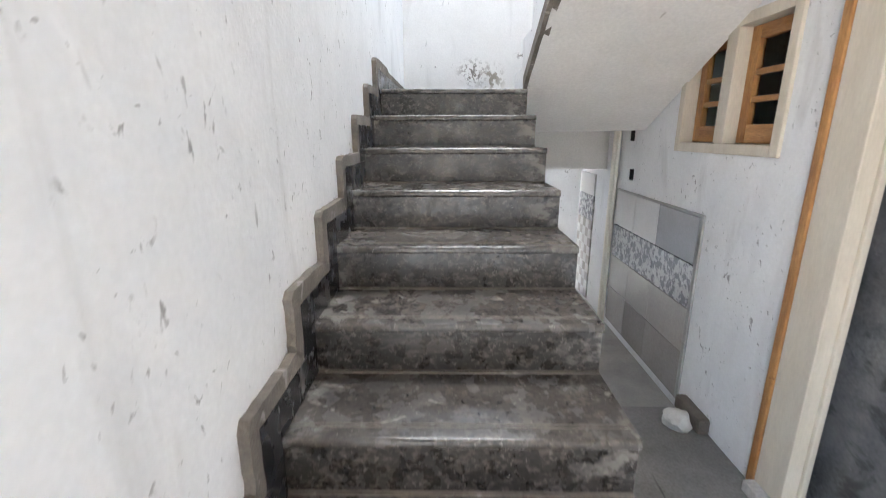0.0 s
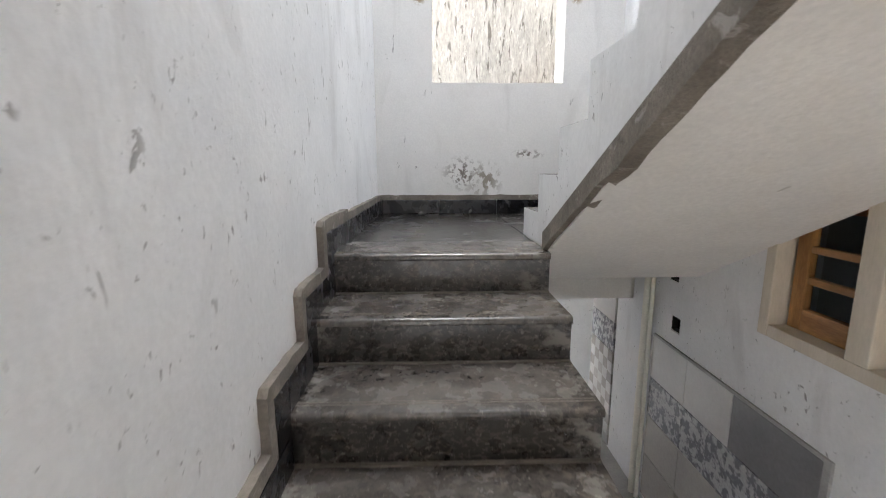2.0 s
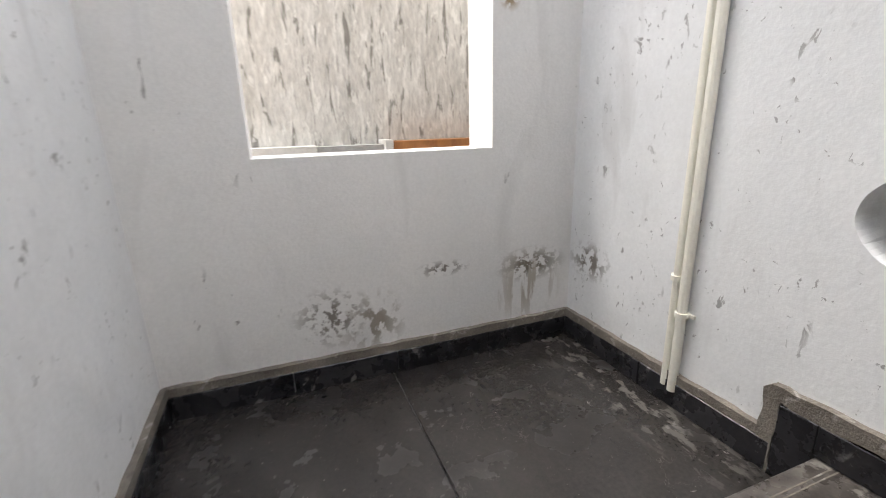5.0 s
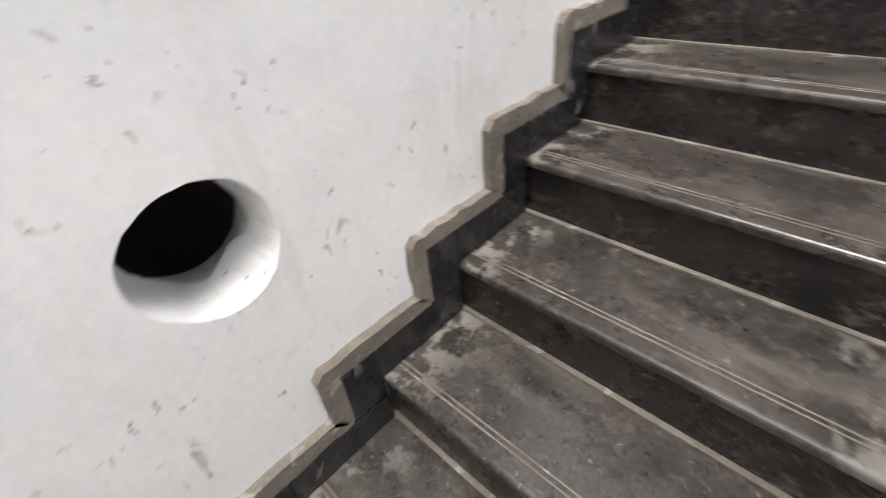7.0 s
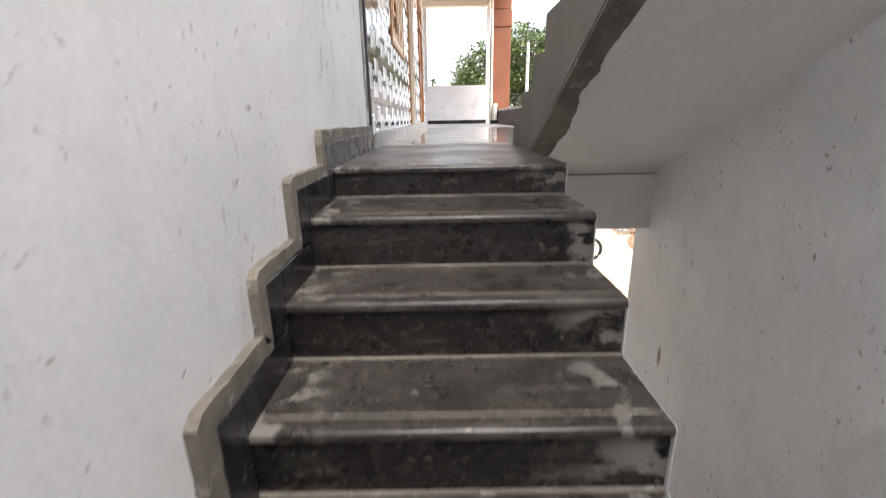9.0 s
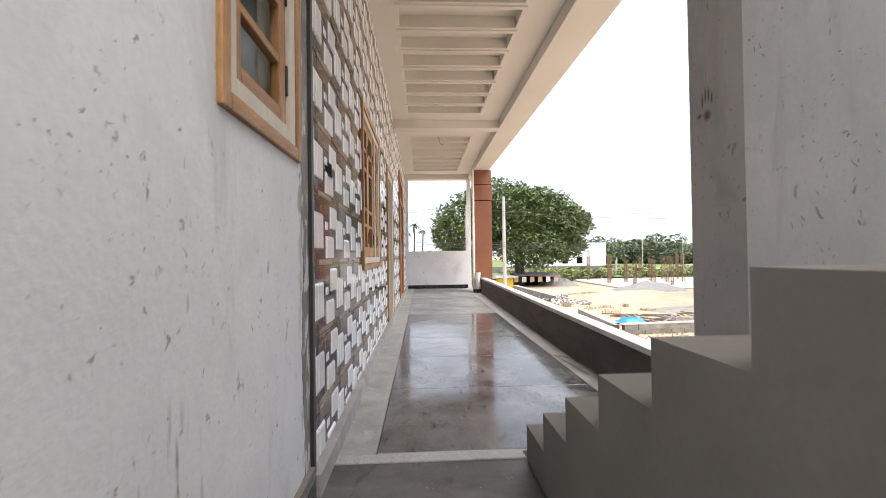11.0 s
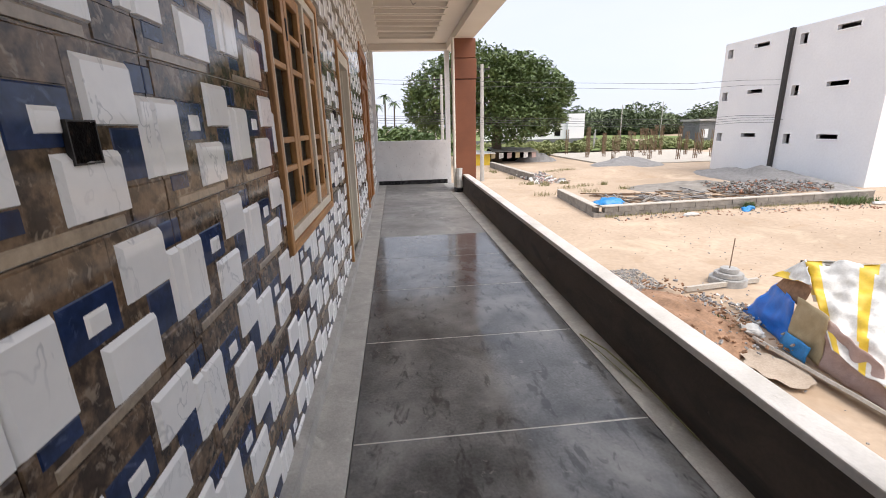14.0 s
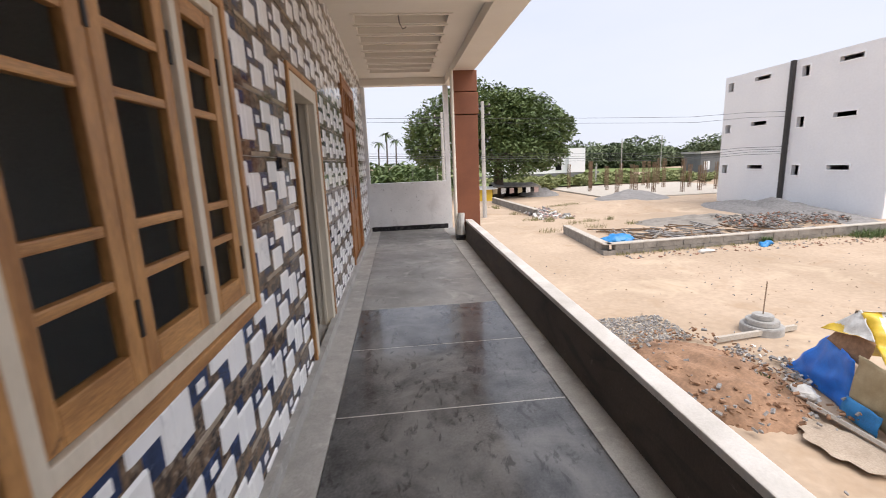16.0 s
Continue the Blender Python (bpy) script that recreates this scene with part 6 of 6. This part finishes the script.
for k, (x, y, h) in enumerate(((2.4, -92, 10.5), (4.2, -94, 9.0), (0.6, -98, 9.6))):
    rng = random.Random(20 + k)
    palm = thing("palm_tree", "tall thin palm with a feathery head", "palm", (x, y, G), "palms")
    part("trunk", tube_bm([(x, y, G - 0.2), (x + 0.15, y, h * 0.5), (x, y, h)], 0.2, 8, 0.13), M_BARK, palm)
    bm = bmesh.new()
    for q in range(16):
        a = 6.283 * q / 16 + rng.uniform(-0.2, 0.2)
        lift = rng.uniform(-0.5, 0.9)
        prev = None
        for s in range(6):
            f = s / 5
            p = Vector((x + math.cos(a) * 1.7 * f, y + math.sin(a) * 1.7 * f, h + lift * f * 1.4 - 1.0 * f * f))
            side = Vector((-math.sin(a), math.cos(a), 0.1)) * 0.3 * (1 - f * 0.8)
            cur = (bm.verts.new(p - side), bm.verts.new(p + side))
            if prev:
                bm.faces.new((prev[0], prev[1], cur[1], cur[0]))
            prev = cur
    part("fronds", bm, M_LEAF_FAR, palm, "feathery fronds")

# poles and wires
for x, y, h, r, lab in ((-3.4, -40, 8.8, 0.16, "pale concrete electricity pole with cross arms"), (-7.0, -40, 9.6, 0.2, "pale concrete electricity pole behind the column")):
    p = thing("electricity_pole", lab, "pole", (x, y, G), "electricity poles")
    part("shaft", tube_bm([(x, y, G - 0.2), (x, y, h)], r, 8, r * 0.7), M_POLE, p)
    for zz in (h - 0.4, h - 1.1, h - 3.2):
        part("cross_arm", box_bm(x - 0.7, y - 0.05, zz - 0.05, x + 0.7, y + 0.05, zz + 0.05), M_IRON, p)
        for dx in (-0.6, 0.6):
            part("insulator", tube_bm([(x + dx, y, zz + 0.05), (x + dx, y, zz + 0.22)], 0.05, 6), M_POLE, p)
for x, y, h in ((-62, -120, 9.0), (-80, -130, 10.0), (-38, -84, 3.2), (-36, -80, 2.6), (-6, -75, 3.6), (-2, -80, 3.2)):
    p = thing("far_pole", "thin pale pole in the field", "pole", (x, y, G), "far poles")
    part("shaft", tube_bm([(x, y, G - 0.2), (x, y, h)], 0.12, 6), M_POLE, p)
for k, (z0, z1, dy) in enumerate(((8.5, 7.85, 0), (8.2, 7.35, 0.4), (5.75, 4.95, 0), (5.55, 4.75, 0.3), (5.4, 4.55, 0.6), (5.2, 4.35, 0.2))):
    w = thing("overhead_wire", "dark overhead cable sagging past the tree", "cable", (-30, -36, z1), "overhead cables")
    pts = []
    for i in range(17):
        f = i / 16
        x = 9 - f * 75
        pts.append((x, -38 + dy + f * 4, z0 + (z1 - z0) * (9 - x) / 35 * (0.6 if x < -26 else 1) - 0.5 * math.sin(math.pi * f)))
    part("strand", tube_bm(pts, 0.014, 5), M_WIRE, w)

# far buildings
far = thing("long_building", "long low white building beyond the tree", "building", (-33, -104, 0))
part("wall", box_bm(-40, -106, G, -20, -104, 4.6), M_WHITEHOUSE, far)
part("wall", box_bm(-44, -106, G, -40, -103, 6.6), M_WHITEHOUSE, far)
for k in range(5):
    part("window", box_bm(-38.5 + k * 3.6, -104, 1.6, -37.1 + k * 3.6, -103.9, 3.2), M_DARK, far)
structure("wall_compound", box_bm(-44, -96, G, -14, -95.6, 1.2), M_HOUSE_GREY, "grey compound wall beyond the track")
shed = thing("grey_shed", "small grey cement building behind the bars", "building", (-62, -82, 0))
part("wall", box_bm(-66, -84, G, -56, -79, 4.2), M_HOUSE_GREY, shed)
part("roof", box_bm(-66.4, -84.4, 4.2, -55.6, -78.6, 4.6), M_POLE, shed)
part("window", box_bm(-57.8, -79, 1.2, -56.6, -78.9, 2.8), M_WHITEHOUSE, shed)
stall = thing("yellow_stall", "small yellow roadside stall with a sheet roof", "stall", (-10.2, -57, G))
part("body", box_bm(-11.2, -58, G, -9.2, -56, 0.9), M_YELLOW_TARP, stall)
part("roof", sheet([(-11.8, -58.6, 1.1), (-8.8, -58.6, 1.3), (-8.8, -55.4, 0.95), (-11.8, -55.4, 1.0)], 6, 0.05, 0.06, 1, 0, 0.06), M_WHITE_TARP, stall)
lean = thing("dark_leanto", "dark open lean-to with hanging clothes under the tree", "shelter", (-14.5, -58, G))
part("roof", sheet([(-18, -61, 1.3), (-11.8, -61, 1.5), (-11.8, -57, 1.1), (-18, -57, 0.9)], 6, 0.1, 0.1, 1, 3, 0.06), M_PLOTWALL, lean)
# near-black back panel stands for the shade inside the shelter
part("back", box_bm(-18, -61, G, -11.8, -60.9, 1.3), M_DARK, lean)
for k in range(6):
    x = -17.6 + k * 1.1
    part("cloth", sheet([(x, -57.1, 0.3), (x, -57.1, 0.95), (x + 0.6, -57.05, 0.95), (x + 0.6, -57.05, 0.2)], 4, 0, 0.05, 3, k, 0.02), (M_PINK, M_WHITE_TARP, M_SACK)[k % 3], lean)

# motorcycle parked on the track
MX, MY = -2.45, -8.8
bike = thing("motorcycle", "black motorcycle parked on the sandy track", "motorcycle", (MX, MY, G))
for dx in (-0.62, 0.62):
    wheel = bmesh.new()
    ring = [(MX + dx + 0.29 * math.cos(6.2832 * k / 24), MY, G + 0.31 + 0.29 * math.sin(6.2832 * k / 24)) for k in range(25)]
    tube(wheel, ring, 0.045, 8)
    wh = part("wheel", wheel, M_IRON, bike, "black spoked wheel")
    for k in range(8):
        a = 6.2832 * k / 8
        part("spoke", tube_bm([(MX + dx, MY, G + 0.31), (MX + dx + 0.27 * math.cos(a), MY, G + 0.31 + 0.27 * math.sin(a))], 0.008, 5), M_STEEL, wh)
part("tank", soft_box(MX - 0.35, MY - 0.12, G + 0.66, MX + 0.1, MY + 0.12, G + 0.88, 0.06, 3), M_IRON, bike)
part("seat", soft_box(MX + 0.08, MY - 0.12, G + 0.7, MX + 0.7, MY + 0.12, G + 0.8, 0.04, 3), M_DARK, bike)
part("engine", soft_box(MX - 0.25, MY - 0.14, G + 0.25, MX + 0.2, MY + 0.14, G + 0.62, 0.05, 2), M_STEEL, bike, "grey metal engine")
part("fork", tube_bm([(MX - 0.62, MY + 0.07, G + 0.31), (MX - 0.38, MY + 0.07, G + 0.98)], 0.03), M_IRON, bike)
part("handlebar", tube_bm([(MX - 0.36, MY - 0.34, G + 1.04), (MX - 0.4, MY, G + 1.0), (MX - 0.36, MY + 0.34, G + 1.04)], 0.016), M_IRON, bike)
part("headlamp", soft_box(MX - 0.56, MY - 0.09, G + 0.8, MX - 0.42, MY + 0.09, G + 0.98, 0.04, 3), M_IRON, bike)
part("frame", tube_bm([(MX - 0.38, MY, G + 0.9), (MX - 0.2, MY, G + 0.3), (MX + 0.25, MY, G + 0.3), (MX + 0.62, MY, G + 0.31)], 0.025), M_IRON, bike)
